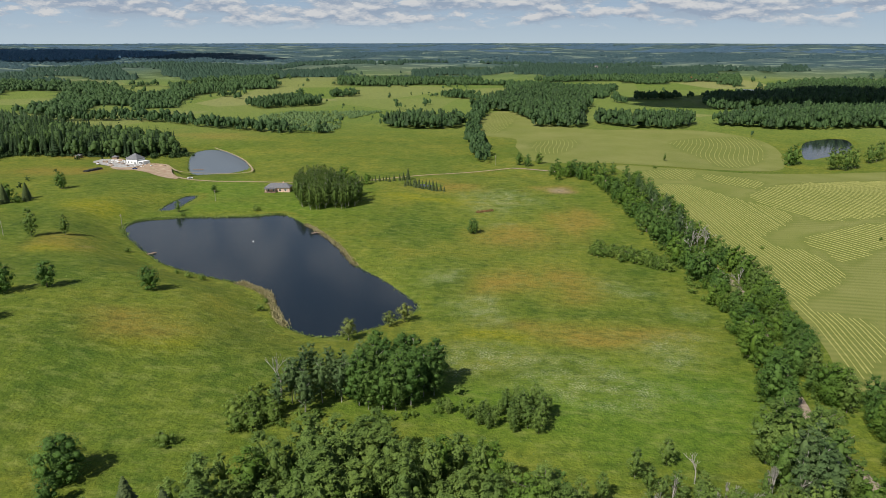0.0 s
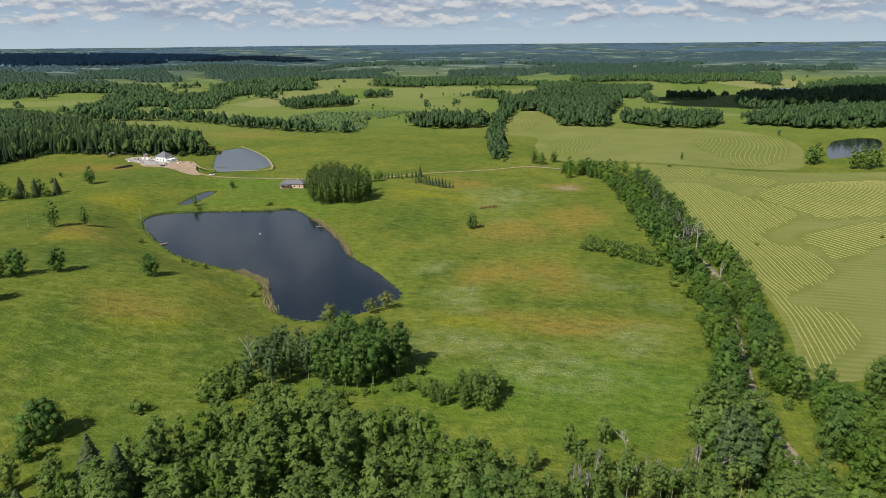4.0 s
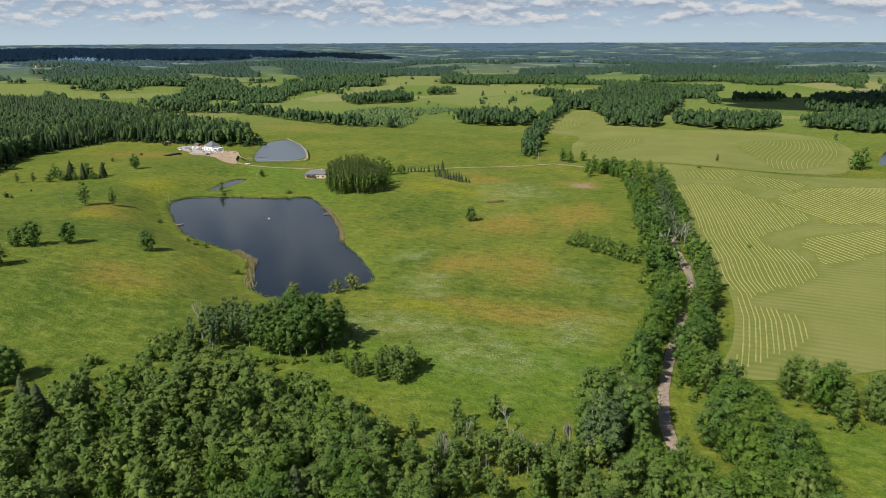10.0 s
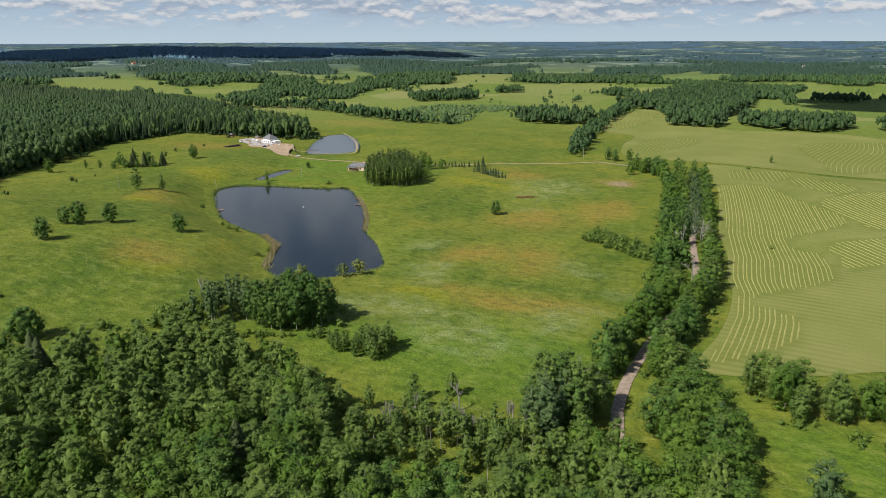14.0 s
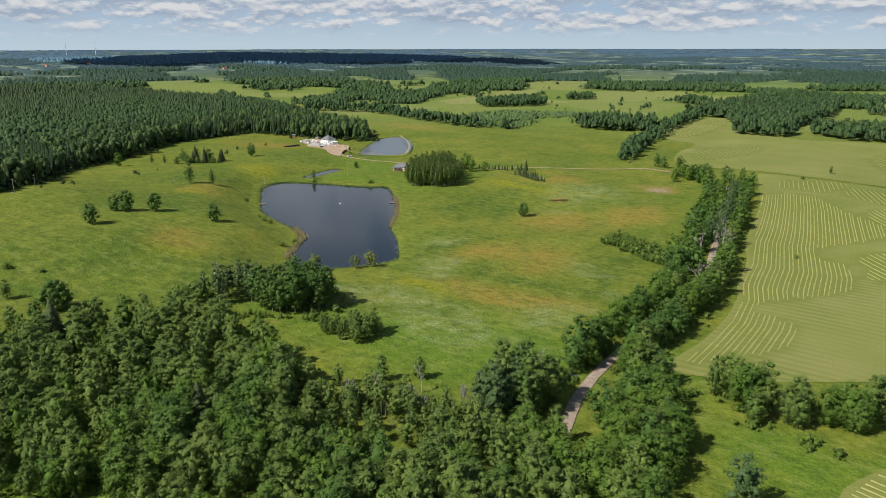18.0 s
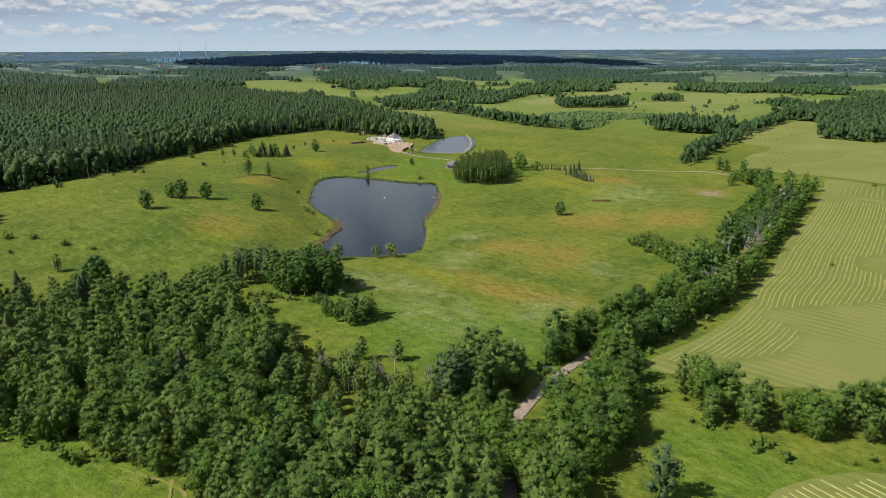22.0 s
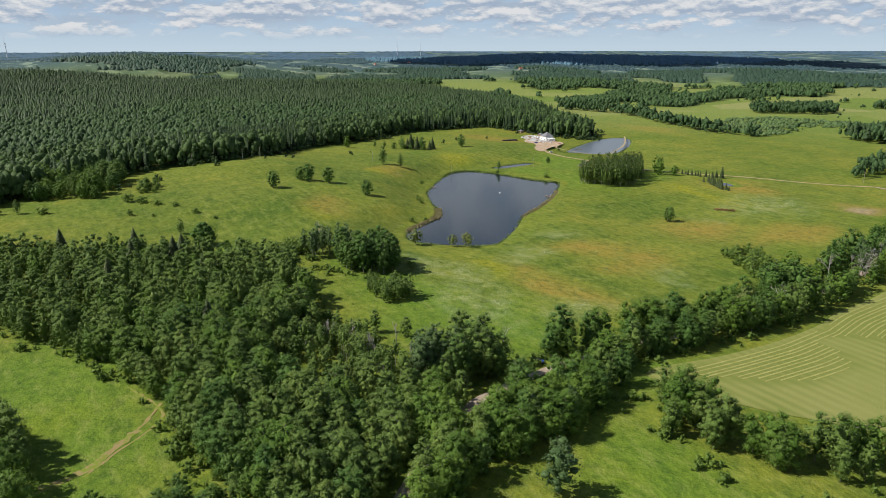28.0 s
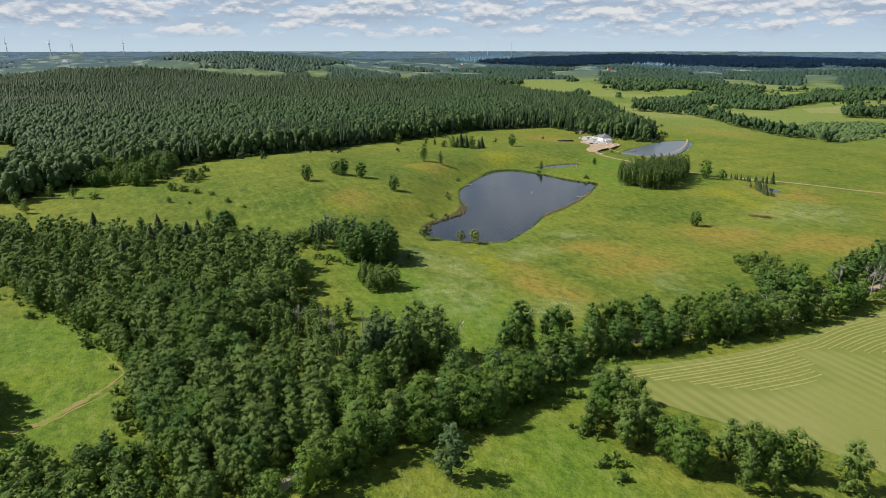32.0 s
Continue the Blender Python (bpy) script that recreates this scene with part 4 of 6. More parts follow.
def scatter(poly, gap, seed, clear_road=4.5, clear_ponds=True):
    """Uneven places about gap apart inside a polygon."""
    rng = np.random.RandomState(seed)
    p = np.array(poly, float)
    lo, hi = p.min(axis=0), p.max(axis=0)
    x, y = np.meshgrid(np.arange(lo[0], hi[0], gap), np.arange(lo[1], hi[1], gap * 0.87))
    x = x + (np.arange(x.shape[0]) % 2)[:, None] * gap / 2
    x, y = (x + rng.uniform(-0.5, 0.5, x.shape) * gap).ravel(), (y + rng.uniform(-0.55, 0.55, y.shape) * gap).ravel()
    ok = inside(p, x, y)
    x, y = x[ok], y[ok]
    if clear_road and len(x):
        far = nearest(ROAD_S, x, y, False)[0] > clear_road
        for a, b in SIGHT_STRIPS:
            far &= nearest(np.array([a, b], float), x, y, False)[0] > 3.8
        x, y = x[far], y[far]
    return np.stack([x, y], -1)


def mass(name, label, places, templates, mats, sizes, seed, category="wood"):
    """Many trees joined into one mesh: each place takes a template, a size and a turn."""
    rng = np.random.RandomState(seed)
    vs, fs, base = [], [], 0
    pick = rng.randint(0, len(templates), len(places))
    z = ground(places[:, 0], places[:, 1])
    size = rng.uniform(sizes[0], sizes[1], len(places))
    turn = rng.uniform(0, 6.28, len(places))
    for k, (tv, tf) in enumerate(templates):
        i = np.where(pick == k)[0]
        if not len(i):
            continue
        c, s = np.cos(turn[i])[:, None], np.sin(turn[i])[:, None]
        sz = size[i][:, None]
        wide = sz * rng.uniform(0.72, 1.28, (len(i), 1))
        v = np.stack([(tv[:, 0] * c - tv[:, 1] * s) * wide + places[i, 0][:, None], (tv[:, 0] * s + tv[:, 1] * c) * wide + places[i, 1][:, None], tv[:, 2] * sz + z[i][:, None]], -1)
        f = tf[None] + (np.arange(len(i)) * len(tv))[:, None, None] + base
        vs.append(v.reshape(-1, 3)), fs.append(f.reshape(-1, 3))
        base += len(i) * len(tv)
    return tagged(new(name, mesh_of(name, np.concatenate(vs), np.concatenate(fs), mats)), label, category, kind="stuff")


# wet alder wood below the meadow
WOOD = [(-150, 24), (-128, 56), (-110, 80), (-97, 102), (-86, 120), (-80, 140), (-62, 152), (-38, 158), (-18, 155), (0, 150), (12, 145), (21, 133), (26, 122), (34, 117), (44, 119), (56, 126), (62, 140), (66, 154), (74, 160),
        (84, 149), (108, 123), (122, 104), (100, 92), (84, 88), (66, 86), (54, 85), (40, 88), (20, 80), (2, 72), (-22, 60), (-44, 46), (-70, 34), (-105, 12)]
spots = scatter(WOOD, 6.2, 11, 2.6)
near, rest = spots[spots[:, 0] > -12], spots[spots[:, 0] <= -12]
margin = nearest(np.array(WOOD, float), near[:, 0], near[:, 1])[0]
for (x, y), d in zip(near, margin):
    wet = y > 128 - 0.3 * x
    kind = rnd.choices(("alder", "broad", "dark"), (0.84, 0.08, 0.08) if wet else (0.5, 0.3, 0.2))[0]
    plant(kind, x, y, rnd.uniform(11.5, 17.5) * min(1.0, 0.72 + d / 24), "trees of the wet wood", "tree with a ragged leafy crown in the wet alder wood" if kind != "alder" else "")
for x, y in ((81, 161), (85, 151), (91, 142), (97, 132), (104, 124), (78, 153), (84, 142), (90, 134), (74, 157)):
    plant(rnd.choice(("broad", "alder")), x, y, rnd.uniform(12, 15), "trees of the wet wood", "leafy tree at the edge of the wood beside the road")
for x, y in scatter([(8, 132), (14, 148), (30, 156), (46, 158), (60, 160), (66, 152), (60, 138), (44, 120), (28, 120)], 6.4, 64, 4.0):
    plant(rnd.choice(("alder", "alder", "stem")), x, y, rnd.uniform(6.5, 11.5), "thin alders in the wet glade", "low ragged alder in the wet glade", name="young_alder_tree")
# thin alders in the wet glade, and the taller clump beside the road
for x, y, h in ((23, 136, 11), (24, 151, 10), (32, 146, 11), (34, 146, 12), (40, 147, 11), (42, 146, 10), (53, 146, 11), (52, 151, 12), (59, 152, 12), (27, 139, 10), (37, 149, 11), (47, 149, 10), (18, 134, 10), (30, 131, 9), (48, 141, 10), (56, 141, 11)):
    for k in range(2):
        plant("stem", x + rnd.uniform(-2, 2), y + rnd.uniform(-2, 2), h * rnd.uniform(0.85, 1.1), "thin alders in the wet glade")
for x, y, h in ((19, 163, 9.5), (28, 171, 8.5), (10, 152, 8), (22, 158, 8)):
    plant("alder", x, y, h, "young alders in the meadow", "young alder standing in the meadow grass")
for x, y in scatter([(52, 160), (50, 172), (57, 184), (66, 188), (71, 180), (70, 164), (62, 152)], 5.4, 62, 4.0):
    plant(rnd.choice(("pale_aspen", "aspen", "alder")), x, y, rnd.uniform(15, 20), "tall trees beside the road", "tall tree with a pale stem in a clump beside the road")
MID_ALDER = [crown_arrays(s, 15, w, 0.10, 18, 1250, 0.27, 0.35) for s, w in ((101, 7.2), (102, 8), (103, 6.6))]
third = np.random.RandomState(9).rand(len(rest)) < 0.2
mass("alder_wood", "dense wood of grey-green alders", rest[~third], MID_ALDER, M_ALDER, (0.66, 1.18), 12)
mass("alder_wood", "darker trees among the grey-green alders", rest[third], MID_ALDER, M_BROAD, (0.6, 1.1), 13)
for x, y, h in ((-80, 112, 19), (-93, 118, 16), (-110, 100, 17), (-60, 120, 15), (-70, 84, 16), (0, 108, 17), (-125, 70, 17), (-92, 96, 16)):
    plant("spruce", x, y, h, "spruces in the wet wood", "dark pointed spruce rising out of the alder wood")
# low growth at the wood's southern end, and the trees whose shade falls on the pasture
for x, y in scatter([(80, 62), (96, 50), (126, 66), (136, 92), (118, 104), (100, 92), (84, 86)], 5.2, 61):
    plant(rnd.choice(("bush", "bush", "broad", "dark")), x, y, rnd.uniform(4, 9), "low growth at the wood's end", "low bright leafy growth at the wood's end")
for x, y, h in ((36, 38, 15), (50, 43, 16), (22, 33, 15), (63, 46, 15), (43, 35, 15), (74, 48, 13)):
    plant("broad", x, y, h, "trees beside the pasture", "tall full broadleaf tree beside the pasture")

# east of the road: clump round the glade
for x, y in scatter([(82, 166), (83, 180), (90, 198), (97, 202), (104, 188), (110, 176), (114, 164), (112, 148), (122, 128), (118, 112), (102, 132), (90, 152)], 6.0, 13, 2.6):
    plant(rnd.choice(("broad", "dark", "alder", "broad")), x, y, rnd.uniform(11, 16), "trees round the glade")
for x, y in scatter([(87, 202), (84, 226), (91, 222), (99, 205), (104, 190), (97, 188)], 5.6, 67, 3.6):
    plant(rnd.choice(("dark", "broad", "alder", "dark")), x, y, rnd.uniform(10, 14), "trees round the glade")
plant("grey", 129.5, 157, 15, wide=1.2, label="pale grey-green poplar at the edge of the glade")
for x, y, h in ((105, 182, 12), (110, 175, 11)):
    plant("grey", x, y, h, label="wide grey-green willow beside the glade")

for x, y, h in ((128, 114, 13), (136, 104, 12), (122, 124, 14), (142, 92, 11), (118, 132, 13)):
    plant("broad", x, y, h, "trees round the glade")
# leafy trees where the forest comes down to the meadow
for x, y in scatter([(-310, 20), (-262, 56), (-246, 88), (-256, 112), (-296, 120), (-336, 70)], 8.5, 71):
    plant(rnd.choice(("broad", "alder", "dark", "broad")), x, y, rnd.uniform(9, 17), "leafy trees at the forest's foot", "broad leafy tree where the forest meets the meadow")
for x, y, h in ((-252, 134, 7), (-247, 126, 8), (-243, 133, 5), (-240, 124, 5), (-256, 127, 6), (-236, 130, 4)):
    plant("bush", x, y, h, "thicket at the forest's foot", "rounded bush in a thicket below the forest")

# line of alders below the mown field
for x, y in np.concatenate([scatter([(109, 205), (114, 201), (135, 199), (152, 206), (162, 219), (168, 240), (160, 240), (150, 222), (130, 214), (112, 221)], 6.6, 14),
                            np.array([(169.0, 246.0)]), scatter([(188, 250), (192, 244), (230, 262), (300, 284), (300, 292), (226, 274)], 8, 15)]):
    plant(rnd.choice(("alder", "alder", "alder", "broad")), x, y, rnd.uniform(11, 16), "alders below the mown field", "alder with a tall crown below the mown field")

# belts along the road
W_BELT = [(66, 196), (68, 226), (68, 268), (63, 317), (55, 383), (41, 480), (26, 568), (-6, 600), (0, 618), (20, 592), (40, 548), (54, 488), (62, 430), (69, 378), (74, 349), (77, 320), (78, 297), (78, 263), (75, 234), (71, 205)]
E_BELT = [(82, 206), (77, 234), (79, 263), (84, 297), (87, 320), (83, 349), (78, 378), (71, 430), (63, 490), (52, 552), (58, 556), (67, 500), (75, 432), (82, 380), (88, 340), (90, 310), (89, 270), (87, 232), (87, 215)]
for x, y in scatter(W_BELT, 6.0, 16, 2.8):
    low = y > 285 and rnd.random() < 0.6
    plant("broad" if rnd.random() < 0.42 else "dark", x, y, rnd.uniform(4.5, 9.5) if low else rnd.uniform(10, 16), "trees along the road",
          "low leafy tree in the thicket along the road" if low else "")
for x, y in scatter(E_BELT, 5.4, 17, 2.6):
    plant(rnd.choice(("dark", "broad", "alder")), x, y, rnd.uniform(10, 16.5) if y < 330 else rnd.uniform(9, 15), "trees along the road")
for x, y, h in ((69, 171, 15), (69, 183, 16), (71, 162, 14), (68, 214, 13)):
    plant(rnd.choice(("alder", "dark")), x, y, h, "tall trees beside the road", "tall leafy tree close beside the gravel road")
plant("dark", 66, 212, 19, "trees along the road", "tall round dark tree above the meadow beside the road")
plant("willow", 74, 302, 11, label="bright yellow-green tree beside the road", name="broadleaf_tree")
for x, y in scatter([(14, 366), (30, 352), (54, 345), (56, 362), (34, 376), (22, 388)], 4.6, 18):
    plant("bush", x, y, rnd.uniform(3, 5.5), "thicket at the belt")
for x, y, h in ((30, 606, 13), (12, 618, 12), (-2, 575, 11), (6, 588, 12), (22, 582, 13), (36, 596, 13), (44, 606, 12), (-30, 640, 12), (-38, 646, 13), (-20, 655, 11), (-8, 600, 10), (54, 590, 12)):
    plant(rnd.choice(("dark", "broad")), x, y, h, "trees at the road's bend")

for x, y, h in ((66, 402, 17), (69, 420, 18), (64, 434, 16), (66, 452, 18), (61, 466, 17), (60, 484, 18), (56, 500, 16), (56, 520, 17), (50, 534, 15), (72, 394, 15)):
    plant("grey", x, y, h, "pale aspens along the road", "tall thin grey-green aspen with a pale stem", name="aspen_tree", wide=0.75)
for x, y in scatter([(-4, 14), (8, 32), (30, 41), (54, 52), (66, 47), (44, 22), (12, 4)], 6.6, 66):
    plant(rnd.choice(("broad", "dark", "alder")), x, y, rnd.uniform(13, 17), "trees beside the pasture", "tall full broadleaf tree beside the pasture")

# trees at the wood's western corner
for x, y, h in ((-118, 124, 8), (-112, 113, 11), (-104, 118, 9), (-116, 104, 12), (-106, 100, 13), (-98, 110, 12), (-122, 116, 6)):
    plant(rnd.choice(("dark", "alder")), x, y, h, "trees of the wet wood", "dark leafy tree at the western corner of the wood")

# copse by the pond, the bush row and lone trees
for x, y in scatter([(-82, 172), (-62, 176), (-44, 184), (-36, 200), (-44, 208), (-60, 206), (-76, 198), (-88, 186)], 5.4, 19):
    plant("aspen" if x > -62 else "pale_aspen", x, y, rnd.uniform(14, 19) if x > -62 else rnd.uniform(12, 16), "aspens in the copse by the pond")
for x, y in scatter([(-96, 164), (-84, 160), (-80, 172), (-90, 178)], 4.5, 20):
    plant("bush", x, y, rnd.uniform(4, 6), "bushes at the copse")
for x, y in scatter([(-34, 186), (-22, 178), (-4, 180), (-2, 190), (-14, 196), (-22, 190)], 3.6, 21):
    plant("alder", x, y, rnd.uniform(5, 9) + (2 if x > -12 else -1), "young alders in the meadow", "young slim alder in a thicket in the meadow", wide=0.9, name="young_alder_tree")
KINDS["big"] = Kind("meadow_tree", "wide round dark green tree standing alone in the meadow", "tree", M_DARK, M_BARK, [broad(65, 12, 12.5, 0.04, 34, 3200, 0.25, 0.3, 1.0)])
for kind, x, y, h in (("meadow", -52, 402, 10), ("meadow", -167, 248, 11), ("meadow", -205, 237, 11.5), ("meadow", -216, 227, 12.5), ("meadow", -222, 223, 10), ("meadow", -203, 198, 12),
                      ("alder", -274, 313, 16), ("alder", -262, 323, 12), ("meadow", -355, 442, 13), ("big", -122, 134, 12.5), ("alder", -148, 128, 9), ("alder", -134, 92, 10),
                      ("meadow", -252, 470, 6), ("alder", -248, 412, 9), ("broad", -395, 334, 12), ("bush", -227, 323, 3), ("bush", -199, 424, 4),
                      ("bush", -92, 184, 3), ("bush", -105, 152, 4.5), ("bush", -124, 257, 3.2), ("bush", -126, 268, 2.2), ("bush", -174, 290, 3), ("bush", -166, 288, 3), ("bush", -182, 294, 2.6),
                      ("bush", -192, 109, 4), ("bush", -176, 142, 3.5), ("bush", -195, 135, 3), ("bush", -162, 150, 2), ("bush", -184, 120, 2), ("bush", -241, 405, 2.5), ("dark", 226, 722, 22), ("dark", 219, 717, 19),
                      ("alder", 250, 696, 22), ("alder", 258, 700, 23), ("alder", 268, 704, 24), ("alder", 276, 708, 20), ("alder", 262, 694, 19), ("alder", 300, 740, 20), ("alder", 312, 752, 21), ("alder", 322, 766, 20),
                      ("bush", 111, 397, 2.2), ("bush", 183, 424, 2.4), ("alder", 100, 700, 8), ("bush", 84, 646, 3)):
    plant(kind, x, y, h)
for x, y, h in ((-79, 235, 9), (-62, 257, 8), (-67, 251, 7)):
    plant("willow", x, y, h, "willows on the bank")
for x, y in scatter([(-168, 427), (-146, 432), (-133, 452), (-146, 478), (-168, 500), (-184, 520), (-196, 500), (-186, 460)], 4.7, 22):
    plant("birch", x, y, rnd.uniform(15, 18.5), "birches of the grove")
for x, y, h in ((-168, 520, 15), (-158, 512, 13), (-150, 520, 9)):
    plant("broad", x, y, h, "trees at the grove", "broad tree at the edge of the birch grove")
for x, y, h in ((-157, 531, 6), (-149, 533, 5), (-143, 533, 7), (-138, 535, 6), (-132, 537, 7), (-125, 541, 8), (-118, 523, 8), (-112, 519, 8), (-107, 514, 10), (-101, 511, 9), (-95, 507, 10), (-89, 506, 7), (-119, 518, 6), (-161, 530, 5), (-152, 532, 5), (-146, 532, 6), (-140, 534, 5), (-135, 534, 6), (-128, 540, 7), (-122, 544, 12), (-115, 520, 7), (-110, 516, 9), (-104, 512, 8), (-98, 509, 9), (-92, 505, 9), (-86, 505, 5)):
    plant("spruce", x, y, h * 0.85, "row of young spruces", "young spruce in a row beside the pool", wide=0.8)
# scattered bushes at the forest's foot and by the house
for x, y, h, kind in ((-249, 90, 11, "broad"), (-244, 96, 9, "broad"), (-250, 128, 8, "broad"), (-214, 119, 5, "bush"), (-205, 126, 4, "bush"), (-222, 112, 6, "bush"), (-230, 53, 9, "alder"),
                      (-214, 24, 11, "alder"), (-236, 40, 10, "alder"), (-279, 29, 10, "alder"), (-200, 30, 9, "alder"), (-222, 66, 5, "bush"), (-264, 60, 12, "alder"), (-262, 84, 12, "alder"),
                      (-381, 368, 8, "alder"), (-372, 374, 7, "bush"), (-366, 382, 6, "bush"), (-352, 396, 5, "bush"), (-390, 362, 8, "alder")):
    plant(kind, x, y, h, "shrubs at the forest's foot")
for x, y, h in ((-359, 393, 14), (-366, 386, 11), (-355, 408, 12), (-350, 402, 10), (-370, 392, 15)):
    plant("spruce", x, y, h, "spruces in the meadow")
for x, y, h in ((-376, 398, 11), (-363, 401, 12), (-382, 388, 12), (-372, 384, 9), (-360, 386, 7), (-368, 402, 10), (-352, 396, 7)):
    plant("dark", x, y, h, "trees in the meadow", "dark broadleaf tree among spruces in the meadow")

# bare trees
M_DEAD = material("dead_wood", speckled((0.24, 0.22, 0.19), (0.42, 0.39, 0.35), 1.5), 0.85, 0.15, (5.0, 0.04))
BARE = [mesh_of("branches", *bare_arrays(s, h, sp), M_DEAD) for s, h, sp in ((1, 17, 0.45), (2, 15, 0.4), (3, 12, 0.3), (4, 14, 0.11), (5, 13, 0.16))]
for i, x, y, s in ((0, 75, 391, 1.0), (0, 70, 398, 0.9), (1, 72, 384, 0.9), (1, 80, 318, 0.9), (1, 88, 288, 0.9), (0, 77, 381, 1.0), (1, 68, 372, 1.0), (1, 69, 412, 1.0), (0, 66, 440, 0.9), (1, 62, 470, 1.0), (2, 34, 164, 0.9), (2, 26, 150, 1.0), (2, 44, 150, 0.9), (2, 56, 158, 1.0), (1, 62, 190, 1.0), (1, -84, 182, 1.1), (1, 178, 246, 1.0), (2, 68, 184, 1.1)):
    ob = new("dead_tree", BARE[i])
    ob.matrix_world = Matrix.Translation((x, y, height(x, y))) @ Matrix.Rotation(x, 4, "Z") @ Matrix.Diagonal((s, s, s, 1))
    tagged(ob, "bare grey dead tree with thin branches", "tree", "dead trees")

for x, y in ((25, 142), (34, 148), (40, 150), (43, 150), (51, 162), (57, 161), (22, 144)):
    for k in range(4):
        px, py, s = x + rnd.uniform(-2.2, 2.2), y + rnd.uniform(-1.6, 1.6), rnd.uniform(0.6, 0.85)
        ob = new("dead_tree", BARE[3 + k % 2])
        ob.matrix_world = Matrix.Translation((px, py, height(px, py))) @ Matrix.Rotation(rnd.uniform(0, 6), 4, "Z") @ Matrix.Diagonal((s, s, s, 1))
        tagged(ob, "thin bare dead alder stem in the wet glade", "tree", "dead stems in the glade")

# spruce forest west of the meadow
FOREST = [(-228, 20), (-276, 60), (-304, 110), (-316, 150), (-310, 196), (-345, 245), (-402, 296), (-446, 380), (-506, 464), (-516, 540), (-518, 586), (-470, 594), (-400, 602), (-366, 620), (-384, 652), (-480, 690),
          (-640, 780), (-780, 850), (-1264, 937), (-1575, 755), (-2150, 300), (-2500, -120), (-1600, -420), (-700, -330), (-340, -120)]
EDGE = np.array(FOREST[:17] + [(-600, 700), (-590, 560), (-590, 450), (-520, 350), (-460, 250), (-420, 170), (-400, 100), (-360, 20), (-300, -40)], float)
SPRUCE_MID = [spruce_arrays(s, 20, w, 10, 7, 0.32) for s, w in ((201, 6.4), (202, 5.4), (203, 7.2))]
LEAFY_MID = [lump_tree(s, 16, w, 6, 0.34, 78, 0.7) for s, w in ((211, 7), (212, 6), (213, 8))]
GLADE = np.array([(-560, -60), (-562, -34), (-520, -12), (-415, 6), (-330, 4), (-310, -20), (-330, -60)], float)
edge = scatter(EDGE, 5.8, 23, 0)
edge = edge[~inside(GLADE, edge[:, 0], edge[:, 1])]
pick = np.random.RandomState(3).rand(len(edge)) - 0.7 * np.clip((170 - edge[:, 1]) / 70, 0, 1) + 0.35 * np.sin(edge[:, 0] / 60) * np.sin(edge[:, 1] / 50)
mass("spruce_forest_edge", "tall dark spruces at the edge of the forest", edge[pick > 0.42], SPRUCE_MID, M_SPRUCE, (0.6, 1.3), 24, "forest")
mass("leafy_forest_edge", "pale broadleaf trees among the spruces", edge[pick <= 0.42], LEAFY_MID, M_LEAFY, (0.75, 1.35), 25, "forest")


def deeper(places, close):
    m = ~inside(EDGE, places[:, 0], places[:, 1]) & ~inside(GLADE, places[:, 0], places[:, 1]) & ((places[:, 0] > -1150) == close)
    return places[m]


deep = np.concatenate([deeper(scatter(FOREST, 5.4, 26, 0), True), deeper(scatter(FOREST, 8.6, 27, 0), False)])


def far_spruce(seed, h=18, w=6.4):
    """Three ragged tiers."""
    rg = np.random.RandomState(seed)
    vs, fs, base = [], [], 0
    for z, r, top in ((h * 0.25, w * 0.52, h * 0.66), (h * 0.48, w * 0.40, h * 0.86), (h * 0.70, w * 0.25, h)):
        a = np.linspace(0, 2 * math.pi, 6, endpoint=False) + rg.rand() * 3
        rr = r * rg.uniform(0.6, 1.25, 6)
        vs.append(np.vstack([np.column_stack([rr * np.cos(a), rr * np.sin(a), z + rg.uniform(-1.6, 1.0, 6)]), [(0, 0, top)]]))
        fs += [(base + k, base + (k + 1) % 6, base + 6) for k in range(6)]
        base += 7
    return np.concatenate(vs), np.array(fs)


SPRUCE_FAR = [far_spruce(s, 19, w) for s, w in ((221, 6.2), (222, 5.2), (223, 7.0), (224, 5.8), (225, 6.6))]
LEAFY_FAR = [lump_tree(s, h, w, 2, 0.3, 8, 1.0) for s, h, w in ((231, 15, 8.6), (232, 16.5, 7.6), (233, 15, 9.4), (234, 16, 7.0), (235, 16.5, 8.2))]
grain = np.sin(deep[:, 0] / 140 + 1.5 * np.sin(deep[:, 1] / 110)) * np.sin(deep[:, 1] / 95 + np.sin(deep[:, 0] / 70))
pick = np.random.RandomState(4).rand(len(deep)) + 0.45 * grain - 0.32 * np.clip((deep[:, 0] + 1000) / 150, 0, 1) + 0.45 * np.clip((-deep[:, 0] - 980) / 120, 0, 1) + 0.3 * np.clip((deep[:, 1] - 330) / 150, 0, 1)
mass("spruce_forest", "wide dark spruce forest", deep[pick > 0.8], SPRUCE_FAR, M_SPRUCE, (0.72, 1.26), 27, "forest")
mass("mixed_forest", "lighter broadleaf trees in the forest", deep[pick <= 0.8], LEAFY_FAR, M_MIXED, (0.78, 1.22), 28, "forest")

